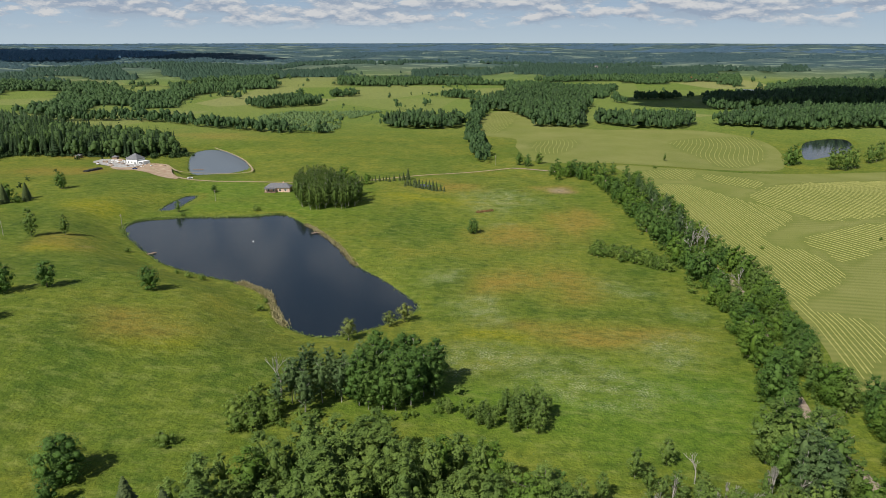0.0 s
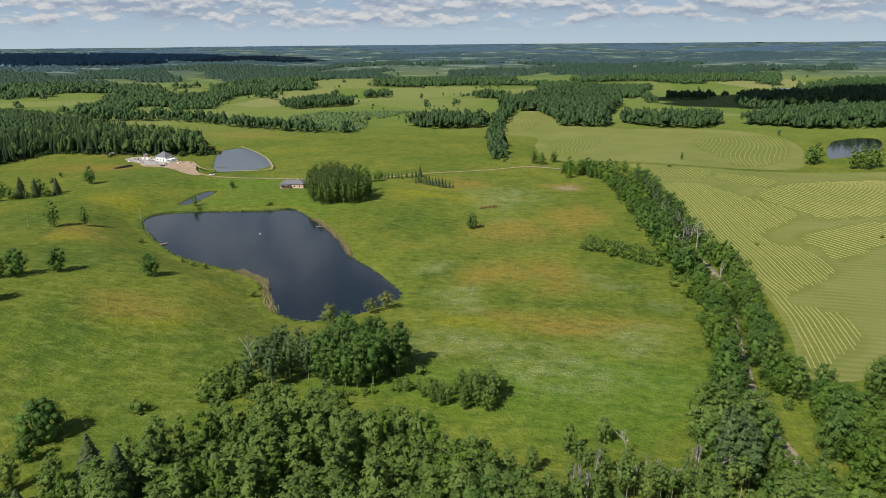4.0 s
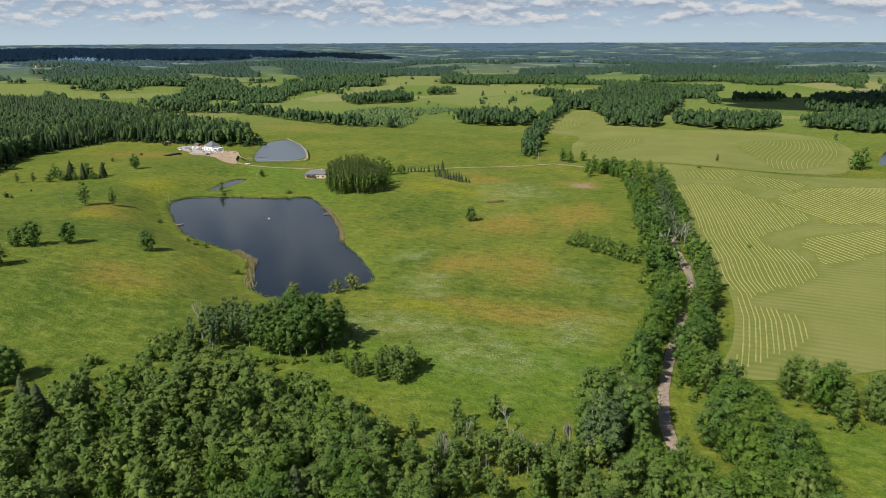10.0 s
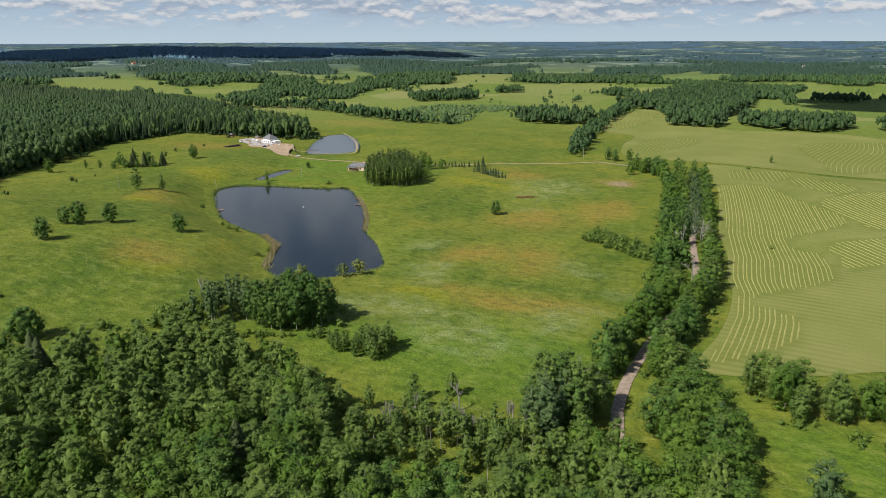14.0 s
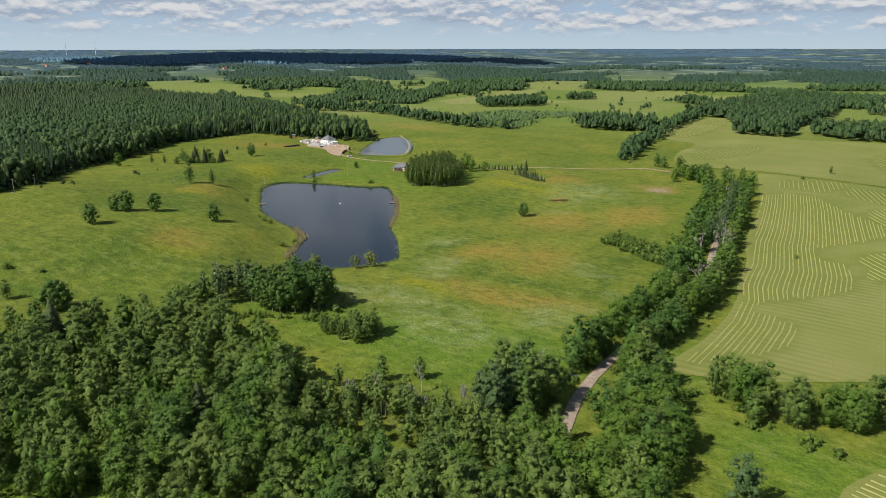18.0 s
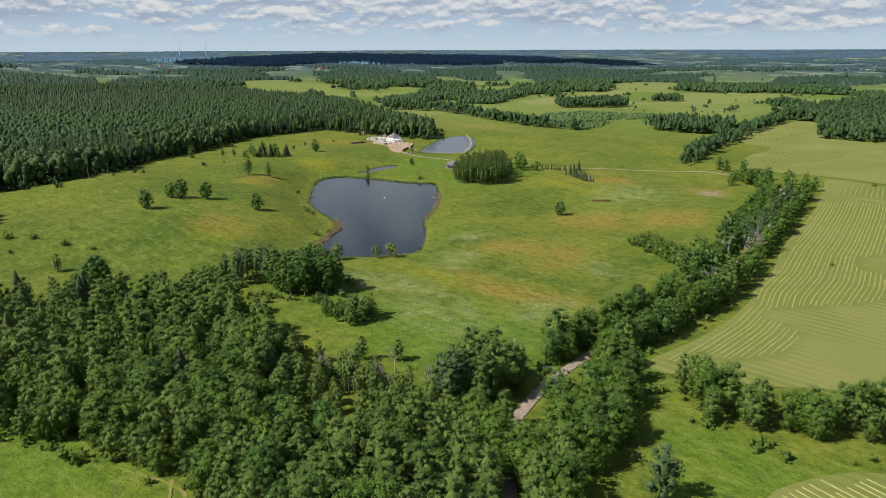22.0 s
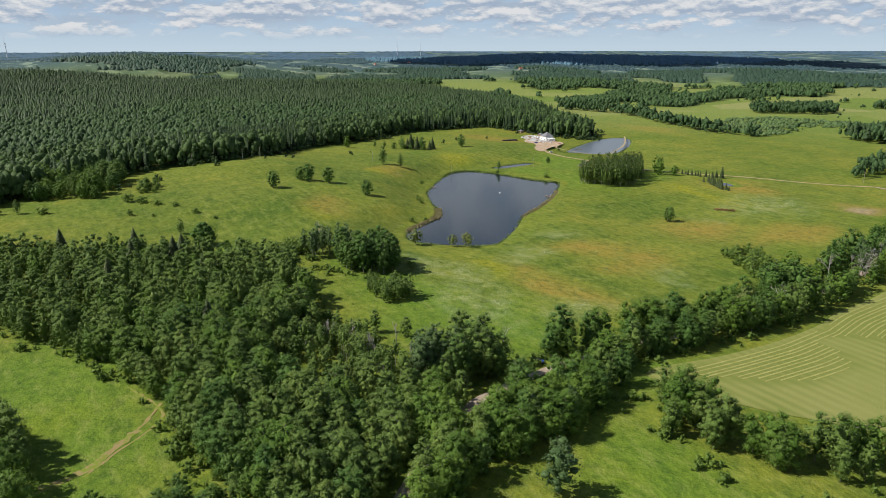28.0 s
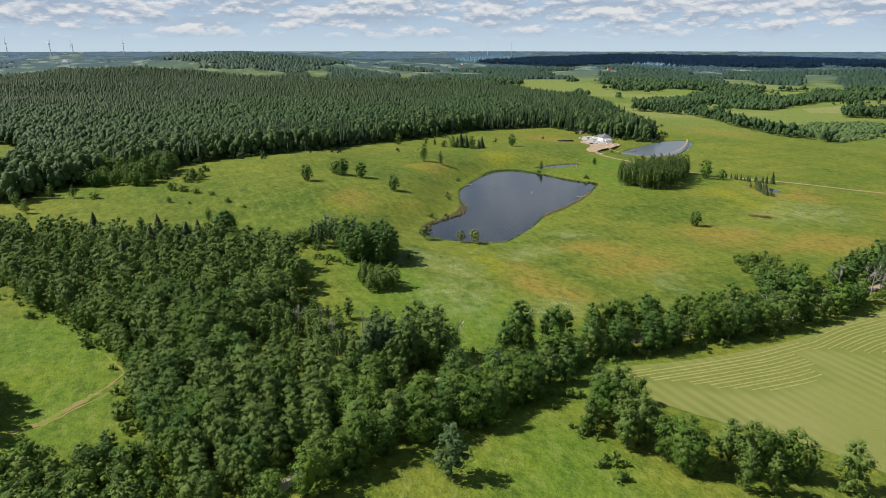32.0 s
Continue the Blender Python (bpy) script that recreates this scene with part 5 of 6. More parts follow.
# hedges, clumps and woods farther off
CLUMPS = [  # polygons of the woods behind the meadow
    [(-700, 850), (-596, 885), (-516, 863), (-440, 825), (-368, 800), (-317, 798), (-276, 806), (-280, 824), (-368, 826), (-440, 852), (-516, 890), (-596, 920), (-700, 885)],
    [(-556, 1187), (-492, 1110), (-425, 1191), (-439, 1262), (-529, 1400)], [(-712, 1388), (-668, 1392), (-668, 1425), (-705, 1425)],
    [(-500, 1480), (-440, 1480), (-440, 1530), (-500, 1530)], [(-250, 1439), (-165, 1333), (-150, 1360), (-215, 1470)],
    [(-62, 640), (-72, 700), (-98, 832), (-112, 982), (-118, 1150), (-140, 1150), (-132, 990), (-114, 832), (-88, 700), (-76, 644)],
    [(90, 1300), (115, 1300), (120, 1340), (92, 1340)], [(135, 1375), (210, 1400), (230, 1440), (140, 1430)]]
TALL = [  # woods of tall trees
    [(-241, 919), (-200, 901), (-144, 927), (-130, 965), (-150, 995), (-230, 980)],
    [(-149, 1148), (-84, 1143), (-45, 1040), (-10, 1010), (20, 1010), (50, 1230), (52, 1452), (-42, 1636), (-105, 1431)], [(-42, 968), (30, 962), (36, 1010), (-30, 1030)],
    [(44, 1017), (95, 961), (152, 958), (190, 1022), (183, 1040), (52, 1045)],
    [(202, 1012), (258, 986), (295, 970), (423, 1003), (600, 1100), (560, 1220), (355, 1177), (230, 1050)],
    [(237, 1217), (292, 1226), (384, 1271), (577, 1381), (713, 1721), (500, 1650), (350, 1420)],
    [(400, 820), (470, 760), (560, 800), (520, 930), (440, 900)]]
MARSH = [(-286, 818), (-276, 849), (-306, 955), (-283, 1090), (-348, 1077), (-414, 1051), (-435, 971), (-391, 858)]
CLUSTER = [lump_tree(s, h, w, 3, 0.42, 24, 0.85) for s, h, w in ((251, 13, 7.5), (252, 14, 6), (253, 11, 8), (254, 12, 5.5), (255, 15, 6.5))]
places = np.concatenate([scatter(p, 6.2, 30 + i, 0) for i, p in enumerate(CLUMPS)])
places = places[np.random.RandomState(44).rand(len(places)) + 0.25 * np.sin(places[:, 0] / 17 + 2 * np.sin(places[:, 1] / 29)) < 0.88]
mass("far_clumps", "clumps and hedges of green trees beyond the meadow", places, CLUSTER, M_FAR, (0.5, 1.3), 45)
places = np.concatenate([scatter(p, 6.8, 70 + i, 0) for i, p in enumerate(TALL)])
dark_ones = np.random.RandomState(71).rand(len(places)) < 0.25
mass("tall_clumps", "woods of tall green trees beyond the meadow", places[~dark_ones], CLUSTER, M_FAR, (0.75, 1.55), 72)
mass("tall_clumps", "tall spruces among the woods beyond the meadow", places[dark_ones], [far_spruce(s, 16, 7) for s in (73, 74, 75)], M_SPRUCE, (0.9, 1.45), 73)
scrub = scatter(MARSH, 6.5, 76, 0)
scrub = scrub[np.random.RandomState(77).rand(len(scrub)) + 0.3 * np.sin(scrub[:, 0] / 14 + 2 * np.sin(scrub[:, 1] / 40)) < 0.75]
mass("marsh_scrub", "low grey-green willow scrub in the marsh", scrub, [lump_tree(s, 3.2, 6.0, 3, 0.6) for s in (78, 79)], M_GREY, (0.5, 1.4), 80, "scrub")
rng = np.random.RandomState(46)
sx, sy = rng.uniform(-900, 600, 900), rng.uniform(780, 1700, 900)
keep = (np.sin(sx / 70 + 2 * np.sin(sy / 120)) * np.sin(sy / 55 + np.sin(sx / 90)) > 0.62) & ~inside(HAY_B, sx, sy) & ~inside(HAY, sx, sy) & ~inside(POND_D, sx, sy)
mass("far_single_trees", "single trees and bushes scattered over far fields", np.stack([sx, sy], -1)[keep], CLUSTER, M_FAR, (0.3, 1.0), 47)
# woods out to the horizon
rng = np.random.RandomState(48)
N = 190000
r, a = 1120 + 3650 * rng.rand(N) ** 0.85, rng.uniform(-1.75, 0.85, N)
wx, wy = 100 + r * np.sin(a), 50 + r * np.cos(a)
field = patchwork(wx, wy) + rng.normal(0, 0.06, N)
ridge_top = (((wx + 2300) * 0.7 + (wy - 2450) * 0.7 + 160) / 850) ** 2 + (((wx + 2300) * 0.7 - (wy - 2450) * 0.7) / 330) ** 2 < 1.3
keep = ((field > -0.52 + 0.45 * np.clip((r - 2100) / 500, 0, 1)) | ridge_top | (((wx + 2900) / 600) ** 2 + ((wy - 480) / 500) ** 2 < 1)) & ~inside(np.array(FOREST, float), wx, wy) & ~inside(HAY_B, wx, wy) & ~inside(POND_F, wx, wy)
for p in FIELDS:
    keep &= ~inside(p, wx, wy) | (rng.rand(N) < 0.008)
keep &= ~((wy < 1240 + 0.2 * wx) & (wx > -330) & (wx < 560))
wx, wy, r, ridge_top = wx[keep], wy[keep], r[keep], ridge_top[keep]


def tuft(seed, w, h):
    """A ragged blunt crown for the far distance."""
    rg = np.random.RandomState(seed)
    a = np.linspace(0, 2 * math.pi, 5, endpoint=False)
    rr = w / 2 * rg.uniform(0.7, 1.25, 5)
    v = np.vstack([np.column_stack([rr * np.cos(a), rr * np.sin(a), h * rg.uniform(-0.1, 0.35, 5)]), [(0.1 * w, 0, h), (-0.15 * w, 0.1 * w, 0.9 * h)]])
    return v, np.array([(0, 1, 5), (1, 2, 6), (2, 3, 6), (3, 4, 6), (4, 0, 5), (1, 6, 5), (4, 5, 6)])


CLUMP = [lump_tree(s, 11, w, 3, 0.6, 9, 1.6) for s, w in ((261, 11), (262, 10), (263, 12), (264, 9))]
TUFTS = [tuft(s, 14, 10) for s in (1, 2, 3, 4)]
take = rng.rand(len(r))
FLAT = [(v * (1.15, 1.15, 0.55), f) for v, f in TUFTS]
LOW = [(v * (1.6, 1.6, 0.26), f) for v, f in TUFTS]
# the farther the woods, the more haze blue sits in their leaf colour
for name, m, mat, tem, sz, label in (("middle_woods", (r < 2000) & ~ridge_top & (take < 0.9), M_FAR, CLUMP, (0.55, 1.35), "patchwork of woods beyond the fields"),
                                     ("distant_woods", (r >= 2000) & (r < 2800) & ~ridge_top & (take < 0.8), M_DISTANT, TUFTS, (0.6, 1.4), "green far woods between fields, faintly tinted for haze"),
                                     ("farther_woods", (r >= 2800) & (r < 3700) & ~ridge_top & (take < 0.54), M_HAZED, FLAT, (0.8, 1.4), "far woods between pale fields, tinted blue for haze"),
                                     ("farthest_woods", (r >= 3700) & ~ridge_top & (take < 0.5), M_HAZIEST, LOW, (0.9, 1.5), "woods along the horizon, tinted strongly blue for haze"),
                                     ("ridge_forest", ridge_top & (take < 0.7), M_RIDGE, TUFTS, (0.7, 1.4), "forest on a far ridge, tinted blue for haze")):
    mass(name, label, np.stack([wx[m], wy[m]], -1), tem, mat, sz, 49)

# low growth at the edges of the woods, and taller weeds in the meadow
SHRUB = [crown_arrays(s, 3.0, w, 0.0, 4, 60, 0.34, 0.9) for s, w in ((301, 3.6), (302, 2.8), (303, 4.4))]
rng = np.random.RandomState(62)


def along(poly, count, wide):
    line = spline(poly, 6)
    i = rng.randint(0, len(line), count)
    return line[i] + (np.roll(line, -1, axis=0)[i] - line[i]) * rng.rand(count, 1) + rng.normal(0, wide, (count, 2))


skirt = np.concatenate([along(WOOD, 330, 2.6), along(W_BELT, 260, 2.2), along(E_BELT, 220, 2.0), along([(-82, 172), (-62, 172), (-44, 180), (-34, 200), (-60, 210), (-90, 188)], 60, 2.5),
                        along([(100, 204), (130, 199), (152, 197), (174, 226), (184, 250), (160, 240), (128, 220)], 40, 2.5)])
skirt = skirt[nearest(ROAD_S, skirt[:, 0], skirt[:, 1], False)[0] > 3.6]
mass("undergrowth", "low bright green undergrowth at the foot of the trees", skirt, SHRUB, M_BUSH, (0.4, 1.15), 63, "undergrowth")
foot = along(FOREST[:16], 420, 4.0)
mass("forest_shrubs", "shrubs along the foot of the forest", foot, SHRUB, M_MIXED, (0.6, 1.9), 64, "undergrowth")
wx, wy = rng.uniform(-300, 80, 4200), rng.uniform(90, 560, 4200)
keep = (np.sin(wx / 31 + 1.4 * np.sin(wy / 47)) * np.sin(wy / 37 + np.sin(wx / 29)) + rng.normal(0, 0.35, 4200) > 0.4)
for _, line, _, _ in PONDS[:3]:
    keep &= ~inside(line, wx, wy) & (nearest(line[::3], wx, wy)[0] > 3)
WEED = [leaf_quads(np.random.RandomState(s), np.random.RandomState(s).uniform((-0.5, -0.5, 0.1), (0.5, 0.5, 0.75), (7, 3)), np.tile((0.0, -0.5, 0.6), (7, 1)), 0.5) for s in (311, 312, 313)]
mass("meadow_weeds", "tall weeds and tussocks scattered in the meadow", np.stack([wx, wy], -1)[keep], WEED, M_SEDGE, (0.2, 0.5), 65, "weeds")

# ---- buildings and small things ----
M_ROOF = material("dark_roof_tiles", speckled((0.12, 0.12, 0.13), (0.19, 0.19, 0.20), 1.5), 0.6, 0.3, (5, 0.03))
M_PINK = material("pinkish_brick", speckled((0.56, 0.38, 0.30), (0.66, 0.47, 0.38), 1.2), 0.85, 0.2)
M_WHITE = material("white_plaster", speckled((0.74, 0.74, 0.72), (0.82, 0.82, 0.80), 0.6), 0.8, 0.2)
M_GLASS = material("window_glass", (0.02, 0.025, 0.03), 0.08, 0.5)
M_PLANK = material("weathered_planks", speckled((0.22, 0.14, 0.09), (0.34, 0.24, 0.17), 1.5), 0.85, 0.2)
M_BLACK = material("black_sheeting", speckled((0.012, 0.012, 0.014), (0.03, 0.03, 0.032), 0.8), 0.7, 0.3)
M_RED = material("red_roof_tiles", speckled((0.30, 0.075, 0.045), (0.40, 0.12, 0.07), 0.5), 0.8, 0.2)
M_CAR_BLUE = material("blue_car_paint", (0.03, 0.07, 0.22), 0.25, 0.5)
M_CAR_WHITE = material("white_car_paint", (0.75, 0.75, 0.75), 0.25, 0.5)
M_RUBBER = material("rubber", (0.02, 0.02, 0.02), 0.8, 0.3)
M_METAL = material("white_painted_steel", (0.75, 0.76, 0.78), 0.4, 0.4)


def box(bm, x0, y0, z0, x1, y1, z1):
    m = Matrix.Translation(((x0 + x1) / 2, (y0 + y1) / 2, (z0 + z1) / 2)) @ Matrix.Diagonal((x1 - x0, y1 - y0, z1 - z0, 1))
    bmesh.ops.create_cube(bm, size=1, matrix=m)
    return bm


def part(name, bm, mat, parent=None, label=""):
    me = bpy.data.meshes.new(name)
    bm.to_mesh(me)
    bm.free()
    me.materials.append(mat)
    ob = new(name, me)
    ob.parent = parent
    if label:
        ob["label"] = label
    return ob


def boxes(name, mat, parent, *sizes, label=""):
    bm = bmesh.new()
    for s in sizes:
        box(bm, *s)
    return part(name, bm, mat, parent, label)


def root_at(name, x, y, turn, label, category, group="", lift=0.0):
    ob = new(name)
    ob.matrix_world = Matrix.Translation((x, y, height(x, y) + lift)) @ Matrix.Rotation(radians(turn), 4, "Z")
    return tagged(ob, label, category, group)


def hip_roof(w, d, z, h, over=0.6, ridge=0.5):
    bm = bmesh.new()
    x, y = w / 2 + over, d / 2 + over
    r = max(w / 2 - d / 2 * ridge * 2, 0.3) if ridge else x
    low = [bm.verts.new(c) for c in ((-x, -y, z), (x, -y, z), (x, y, z), (-x, y, z))]
    thick = [bm.verts.new((c.co.x, c.co.y, z - 0.25)) for c in low]
    a, b = bm.verts.new((-r, 0, z + h)), bm.verts.new((r, 0, z + h))
    for f in ((low[0], low[1], b, a), (low[1], low[2], b), (low[2], low[3], a, b), (low[3], low[0], a), tuple(reversed(thick))):
        bm.faces.new(f)
    for i in range(4):
        j = (i + 1) % 4
        bm.faces.new((thick[i], thick[j], low[j], low[i]))
    return bm


def window(parent, x, y, z, w, h, axis_y=True):
    """A window in a wall: frame with a pane set back in it."""
    t = 0.08
    f = boxes("window", M_WHITE, parent, *([(x - w / 2, y - t, z, x - w / 2 + 0.1, y + t, z + h), (x + w / 2 - 0.1, y - t, z, x + w / 2, y + t, z + h), (x - w / 2, y - t, z, x + w / 2, y + t, z + 0.1),
                                             (x - w / 2, y - t, z + h - 0.1, x + w / 2, y + t, z + h)]))
    boxes("pane", M_GLASS, f, (x - w / 2 + 0.1, y - 0.03, z + 0.1, x + w / 2 - 0.1, y + 0.03, z + h - 0.1))


house = root_at("house", -206, 480, 8, "low pinkish brick house with a dark hipped roof beside the grove", "house")
boxes("wall", M_PINK, house, (-9, -4.5, -0.8, 9, 4.5, 3.2))
part("roof", hip_roof(18, 9, 3.4, 2.4, 0.5, 0.35), M_ROOF, house, "dark grey tiled roof")
for x in (-6.5, -2.5, 2.0, 6.0):
    window(house, x, -4.55, 0.9, 1.6, 1.4)
boxes("door", M_PLANK, house, (-0.6, -4.62, 0, 0.5, -4.5, 2.1))
boxes("chimney", M_PINK, house, (3, 0.4, 4.6, 3.8, 1.2, 6.8))
boxes("porch_deck", M_PLANK, house, (-9, -7.5, -0.3, -1, -4.6, 0.1))
for x in (-8.8, -5, -1.2):
    boxes("porch_post", M_PLANK, house, (x - 0.1, -7.4, 0.1, x + 0.1, -7.2, 2.7))
boxes("porch_roof", M_ROOF, house, (-9.3, -7.8, 2.7, -0.8, -4.5, 2.85))

white = root_at("white_house", -382, 576, -10, "white new house with a dark hipped roof on bare earth", "house")
boxes("wall", M_WHITE, white, (-6, -5, -0.6, 6, 5, 4.6))
part("roof", hip_roof(12, 10, 4.8, 4.2), M_ROOF, white, "dark grey roof")
boxes("annex", M_WHITE, white, (6.02, -4, -0.6, 12, 4, 2.9))
for x in (-3.5, 0, 3.5):
    window(white, x, -5.05, 1.0, 1.4, 1.5)
boxes("garage_door", M_ROOF, white, (7, -4.1, 0, 11, -3.98, 2.3))

M_RUBBLE = material("pale_rubble", speckled((0.26, 0.25, 0.24), (0.46, 0.44, 0.42), 0.5), 0.95, 0.15, (1.5, 0.3))
yard = sheet("yard", spline([(-392, 553), (-391, 569), (-372, 575), (-357, 576), (-342, 565), (-318, 527), (-299, 503), (-305, 500), (-322, 510), (-344, 530), (-365, 542), (-378, 542)], 6), 3.0, 0.22, M_EARTH)
tagged(new("building_site", yard), "bare pinkish earth of a building site", "yard", kind="structure")
pad = sheet("rubble_pad", spline([(-424, 574), (-422, 590), (-397, 588), (-372, 578), (-370, 562), (-380, 552), (-394, 556), (-410, 564)], 6), 3.0, 0.30, M_RUBBLE)
tagged(new("rubble_pad", pad), "pale grey rubble and gravel round the new house", "yard", kind="structure")
ring = spline([(-342, 563), (-315, 533), (-290, 529), (-268, 533), (-258, 545), (-264, 562), (-290, 602), (-321, 638), (-352, 668)], 6, False)
tagged(new("bank_path", ribbon("bank_path", ring, 1.7, 0.7, M_TRACK, 0, 0.2)), "sandy path along the upper pond's bank", "path", kind="structure")
rng = random.Random(9)
for i in range(40):
    x = -416 + rng.random() * 62
    y = 562 + rng.random() * 22 - max(0, (x + 385) * 0.4)
    s = rng.uniform(0.8, 2.2)
    ob = root_at("pallet", x, y, rng.uniform(0, 180), "pale building blocks stacked on a pallet", "building material", "stacks on the site", 0.3)
    boxes("base", M_PLANK, ob, (-s * 0.6, -s * 0.45, 0, s * 0.6, s * 0.45, 0.15))
    boxes("stack", rng.choice((M_WHITE, M_WHITE, M_ROAD, M_EARTH)), ob, (-s * 0.55, -s * 0.4, 0.15, s * 0.55, s * 0.4, 0.15 + s * rng.uniform(0.3, 0.8)))
for x, y, r in ((-404, 586, 4), (-350, 566, 3.4), (-338, 548, 2.6), (-396, 560, 2.4)):
    rg = np.random.RandomState(int(r * 10))
    v = ICO2[0] * (1 + rg.uniform(-0.12, 0.12, (len(ICO2[0]), 1))) * (r, r * 0.8, r * 0.42)
    ob = new("earth_heap", mesh_of("earth_heap", v, ICO2[1], M_EARTH, True))
    ob.location = (x, y, height(x, y) + 0.3)
    tagged(ob, "heap of pale dug earth on the building site", "heap", "heaps on the site")
pit = root_at("sheeted_clamp", -395, 533, 82, "long low heap under black sheeting in the grass", "clamp")
bm = bmesh.new()
box(bm, -9, -2.6, -0.5, 9, 2.6, 1.3)
bmesh.ops.bevel(bm, geom=bm.edges[:], offset=0.5, segments=2, affect="EDGES")
part("sheeting", bm, M_BLACK, pit)
boxes("edge_board", M_PLANK, pit, (-9.2, -2.95, -0.3, 9.2, -2.7, 0.3))
for x, y in ((-451, 592), (-413, 592)):
    shed = root_at("shed", x, y, 5, "small wooden shed at the forest's edge", "shed")
    boxes("wall", M_PLANK, shed, (-2.5, -2, -0.4, 2.5, 2, 2.3))
    part("roof", hip_roof(5, 4, 2.5, 1.2, 0.3), M_ROOF, shed)


def car(x, y, turn, paint, label):
    ob = root_at("car", x, y, turn, label, "car", lift=0.25)
    bm = bmesh.new()
    box(bm, -2.1, -0.85, 0.3, 2.1, 0.85, 0.9)
    bmesh.ops.bevel(bm, geom=bm.edges[:], offset=0.15, segments=2, affect="EDGES")
    body = part("body", bm, paint, ob)
    bm = bmesh.new()
    box(bm, -1.3, -0.75, 0.85, 1.0, 0.75, 1.45)
    for v in bm.verts:
        if v.co.z > 1.2:
            v.co.x *= 0.72
            v.co.y *= 0.85
    part("cabin", bm, M_GLASS, ob, "dark glazed cabin")
    for wx in (-1.3, 1.3):
        for wy in (-0.8, 0.8):
            bm = bmesh.new()
            bmesh.ops.create_cone(bm, cap_ends=True, segments=14, radius1=0.33, radius2=0.33, depth=0.2, matrix=Matrix.Translation((wx, wy, 0.33)) @ Matrix.Rotation(radians(90), 4, "X"))
            part("wheel", bm, M_RUBBER, ob)


car(-364, 546, 30, M_CAR_BLUE, "dark blue car parked at the building site")
car(-405, 600, 10, M_CAR_WHITE, "white van parked by the forest's edge")
car(-290, 505, 10, M_CAR_WHITE, "white car parked beside the farm track")


car(69.3, 199.5, 62, M_CAR_BLUE, "dark blue car parked under trees beside the gravel road")


def pier(x, y, turn, length, label):
    ob = root_at("pier", x, y, turn, label, "pier")
    ob.location.z = WATER
    for i in range(int(length / 0.3)):
        boxes("plank", M_PLANK, ob, (i * 0.3, -0.9, 0.42, i * 0.3 + 0.26, 0.9, 0.48))
    for px in (0.4, length / 2, length - 0.4):
        for py in (-0.75, 0.75):
            boxes("post", M_PLANK, ob, (px - 0.08, py - 0.08, -1.4, px + 0.08, py + 0.08, 0.42))


pier(-217, 325, 60, 5, "short wooden fishing pier on the bank")
pier(-137, 383, 205, 9, "reddish wooden pier reaching into the pond")
pier(-318, 560, 20, 9, "pale wooden pier on the upper pond")
buoy = new("float", mesh_of("float", ICO2[0] * (0.45, 0.45, 0.35), ICO2[1], M_WHITE, True))
buoy.location = (-172, 358, WATER + 0.25)
tagged(buoy, "small white float on the pond", "float")

# poles
for x, y, h in ((-263, 373, 8), (-289, 311, 8), (-299, 219, 9.5), (-294, 204, 9.5), (-310, 170, 9), (-236, 440, 8), (-60, 640, 9), (-80, 700, 9)):
    ob = root_at("pole", x, y, 20, "weathered pale wooden utility pole", "pole", "utility poles")
    part_v = tube((0, 0, -0.6), (0, 0, h), 0.16, 0.11, 8)
    me = mesh_of("post", *part_v, M_PALE_BARK)
    new("post", me).parent = ob
    boxes("crossarm", M_PLANK, ob, (-0.8, -0.06, h - 0.6, 0.8, 0.06, h - 0.45))

# reeds and sedge along the banks
def fringe(name, line, i0, i1, count, mat, hgt, wide, label, seed, level=WATER):
    rg = np.random.RandomState(seed)
    n = len(line)
    idx = rg.uniform(i0, i1, count) * n
    i = idx.astype(int) % n
    base = line[i] + (line[(i + 1) % n] - line[i]) * (idx % 1)[:, None] + rg.normal(0, wide, (count, 2))
    a = rg.uniform(0, math.pi, count)
    s = rg.uniform(0.14, 0.34, count)
    hh = hgt * rg.uniform(0.5, 1.2, count)
    lean = rg.normal(0, 0.3, (count, 2))
    dx, dy = np.cos(a) * s, np.sin(a) * s
    z0 = np.full(count, level - 0.15)
    v = np.stack([np.column_stack([base[:, 0] - dx, base[:, 1] - dy, z0]), np.column_stack([base[:, 0] + dx, base[:, 1] + dy, z0]),
                  np.column_stack([base[:, 0] + dx * 0.5 + lean[:, 0], base[:, 1] + dy * 0.5 + lean[:, 1], z0 + hh]),
                  np.column_stack([base[:, 0] - dx * 0.6 + lean[:, 0], base[:, 1] - dy * 0.6 + lean[:, 1], z0 + hh * 0.9])], 1).reshape(-1, 3)
    tagged(new(name, mesh_of(name, v, np.arange(4 * count).reshape(-1, 4), mat)), label, "reeds", kind="stuff")


fringe("dry_reeds", POND, 0.90, 1.0, 1500, M_REED, 1.2, 1.0, "dry tan reeds in the shallow end of the pond", 1)
fringe("dry_reeds", POND, 0.86, 0.92, 1300, M_REED, 1.3, 1.3, "dry tan reeds in the shallow end of the pond", 2)
fringe("dry_reeds", POND, 0.27, 0.40, 1900, M_REED, 1.2, 0.8, "dry tan reeds along the bank", 3)
fringe("green_sedge", POND, 0.0, 1.0, 3200, M_SEDGE, 0.6, 0.8, "green sedge round the pond", 4)
fringe("green_sedge", POND, 0.45, 0.66, 2200, M_SEDGE, 1.1, 1.1, "green sedge round the pond", 5)
fringe("green_sedge", POND_B, 0, 1, 1500, M_SEDGE, 0.7, 0.7, "green sedge round the upper pond", 6)
fringe("green_sedge", POND_C, 0, 1, 700, M_SEDGE, 0.7, 0.7, "green sedge round the narrow pond", 7, -4.6)

ditch = spline([(-55, 451), (-52, 453), (-49, 455), (-46, 457)], 6, False)
rg = np.random.RandomState(12)
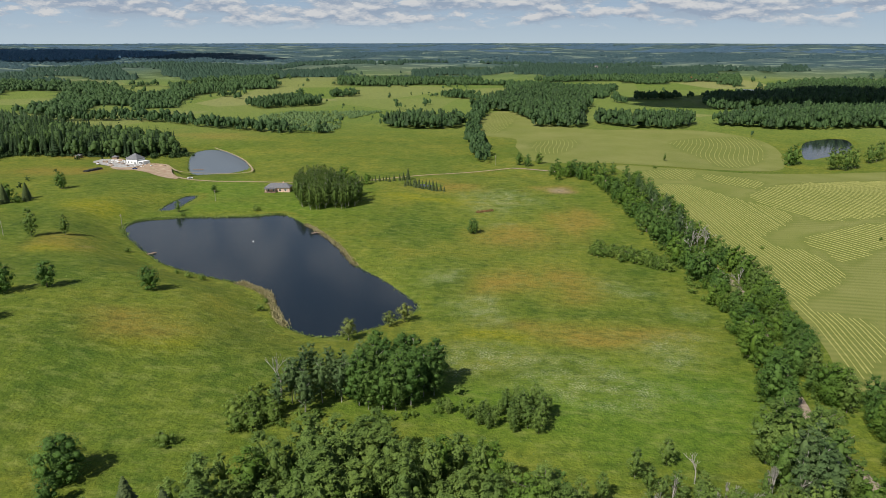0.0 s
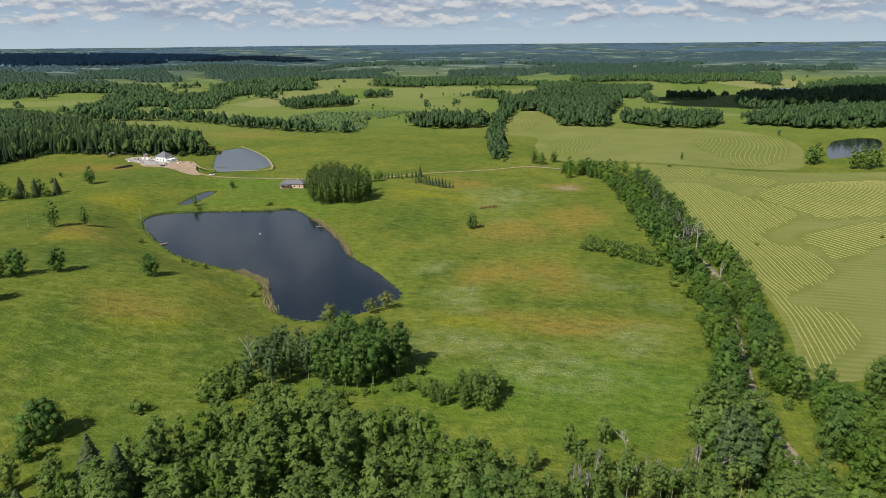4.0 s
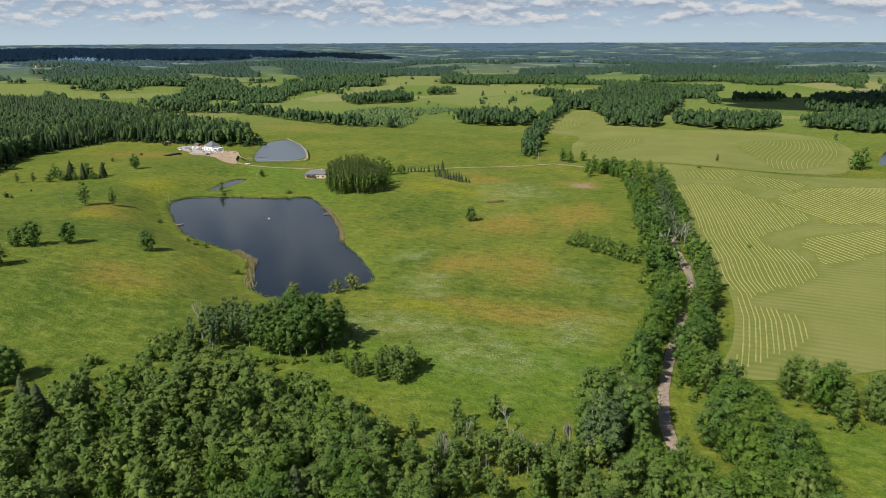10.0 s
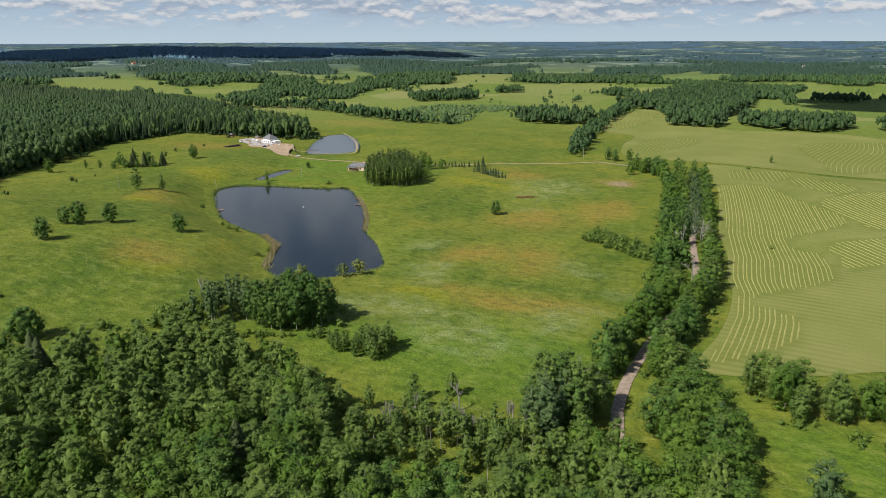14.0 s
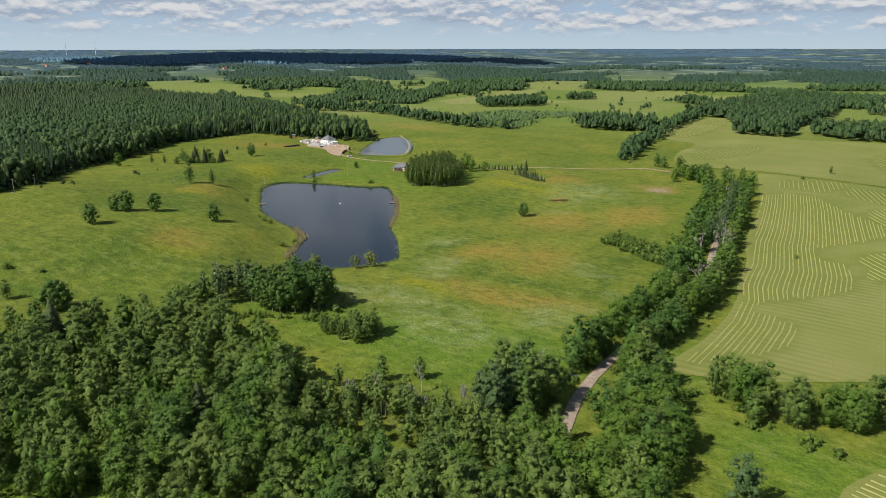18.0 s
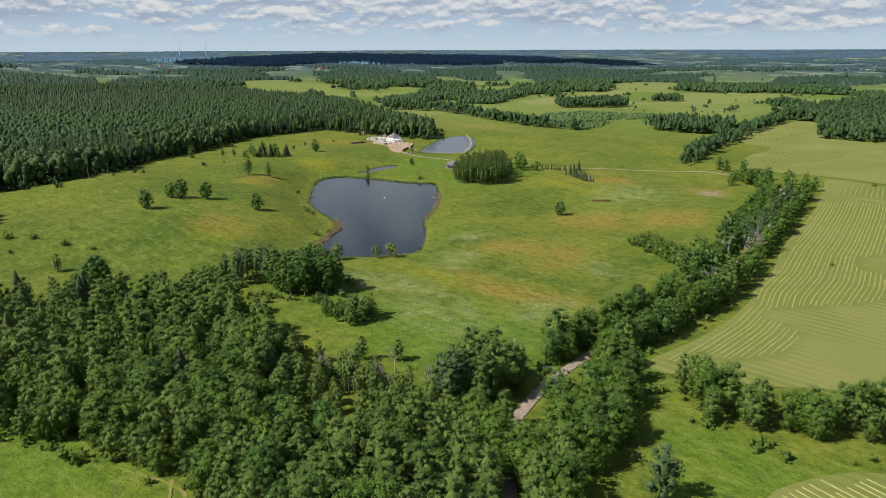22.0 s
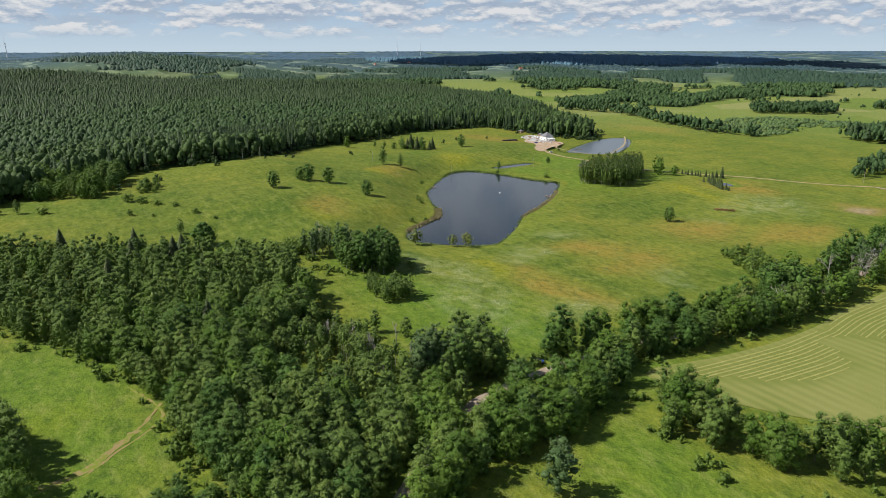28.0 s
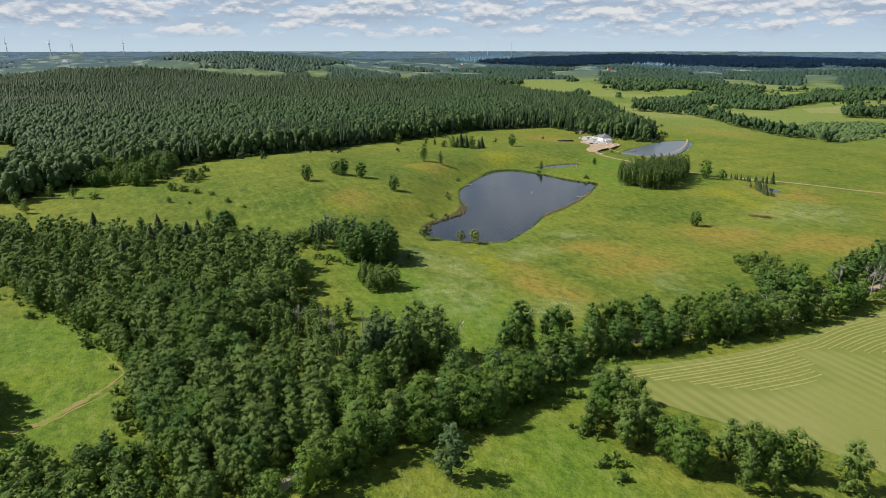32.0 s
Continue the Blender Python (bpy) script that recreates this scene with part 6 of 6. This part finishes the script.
at = ditch[rg.randint(0, len(ditch), 420)] + rg.normal(0, 0.75, (420, 2))
tops, blades = leaf_quads(rg, np.column_stack([at, land(at[:, 0], at[:, 1]) + rg.uniform(0.1, 0.9, 420)]), np.tile((0.1, -0.4, 0.7), (420, 1)), 0.5)
tagged(new("ditch_reeds", mesh_of("ditch_reeds", tops, blades, M_RUST)), "rusty brown dead reeds along a short ditch", "reeds", kind="stuff")

# wind turbines and masts on the skyline
def turbine(ang, dist, h, turn):
    x, y = 260 + dist * math.sin(radians(ang)), 97 + dist * math.cos(radians(ang))
    ob = root_at("wind_turbine", x, y, 30, "white three-bladed wind turbine on the skyline", "wind turbine", "wind turbines")
    new("tower", mesh_of("tower", *tube((0, 0, -2), (0, 0, h), 2.6, 1.5, 10), M_METAL)).parent = ob
    boxes("nacelle", M_METAL, ob, (-2, -4, h - 1.5, 2, 5, h + 2))
    for k in range(3):
        a = radians(turn + 120 * k)
        tip = (math.sin(a) * h * 0.55, -4.5, h + math.cos(a) * h * 0.55)
        new("blade", mesh_of("blade", *tube((0, -4.5, h), tip, 1.6, 0.4, 5), M_METAL)).parent = ob


for ang, dist, h, turn in ((-97.7, 4300, 70, 20), (-95.1, 4350, 66, 50), (-93.7, 4300, 68, 85), (-90.4, 4380, 68, 10)):
    turbine(ang, dist, h, turn)
for ang, dist, h in ((-62.15, 4300, 84), (-60.3, 4300, 80)):
    x, y = 222 + dist * math.sin(radians(ang)), 55 + dist * math.cos(radians(ang))
    ob = root_at("mast", x, y, 0, "thin lattice mast on the skyline", "mast", "masts")
    new("pole", mesh_of("pole", *tube((0, 0, -2), (0, 0, h), 1.6, 0.6, 4), M_METAL)).parent = ob


def far_house(x, y, turn, roof, wall, w=12, d=9, h=4):
    ob = root_at("farmhouse", x, y, turn, "small farmhouse among far trees", "house", "far houses")
    boxes("wall", wall, ob, (-w / 2, -d / 2, -2, w / 2, d / 2, h))
    part("roof", hip_roof(w, d, h + 0.2, d * 0.4, 0.5, 0.3), roof, ob)


for i in range(14):
    far_house(318 + 15 * (i % 6) + 5 * (i // 6), 1935 + 20 * (i // 6), 20 * i, M_RED if i % 3 else M_ROOF, M_WHITE if i % 4 == 0 else M_PINK, 11, 8, 3.2)
for x, y in ((-1992, 1773), (-1745, 1681), (-1493, 1872), (127, 2700), (162, 2610), (-1594, 2060), (-1913, 1791), (-2656, 1640), (-2600, 1440)):
    far_house(x, y, x % 90, M_ROOF if int(x) % 4 else M_RED, M_PINK, 13, 9, 3.5)
far_house(-3030, -152, 0, M_METAL, M_WHITE, 70, 24, 8)


# unseen cumulus, added so that its shade falls on far fields and the ridge
M_CLOUD = material("cloud", speckled((0.8, 0.8, 0.8), (0.9, 0.9, 0.9), 0.01), 1.0, 0.0)


def cloud(sx, sy, long, broad_, turn, seed, base=1000.0):
    """A heap of puffs over the place whose sunlight it takes."""
    rg = np.random.RandomState(seed)
    back = base / math.tan(ELEV)
    cx, cy = sx - SHADE.x * back, sy - SHADE.y * back
    parts = []
    for k in range(16):
        u, v = rg.uniform(-1, 1), rg.uniform(-1, 1) * 0.8
        s = broad_ * rg.uniform(0.35, 0.6) * (1 - 0.4 * u * u)
        w = ICO2[0] * (1 + rg.uniform(-0.1, 0.1, (len(ICO2[0]), 1))) * (s * 1.3, s, s * 0.5)
        w[:, 2] = np.maximum(w[:, 2], -s * 0.12)
        parts.append((w + (u * long * (1 - abs(v) * 0.3), v * broad_ * 0.6, 0), ICO2[1]))
    ob = new("cloud", mesh_of("cloud", *gather(parts), M_CLOUD, True))
    ob.matrix_world = Matrix.Translation((cx, cy, base)) @ Matrix.Rotation(radians(turn), 4, "Z")
    tagged(ob, "white flat-based cumulus cloud, unseen overhead, added to shade the far land", "cloud", "clouds", "structure")


cloud(330, 1370, 190, 190, 10, 3)
cloud(620, 1450, 160, 150, 0, 4)
cloud(-2330, 2300, 800, 430, 45, 5)
cloud(-1700, 2900, 500, 300, 20, 6)
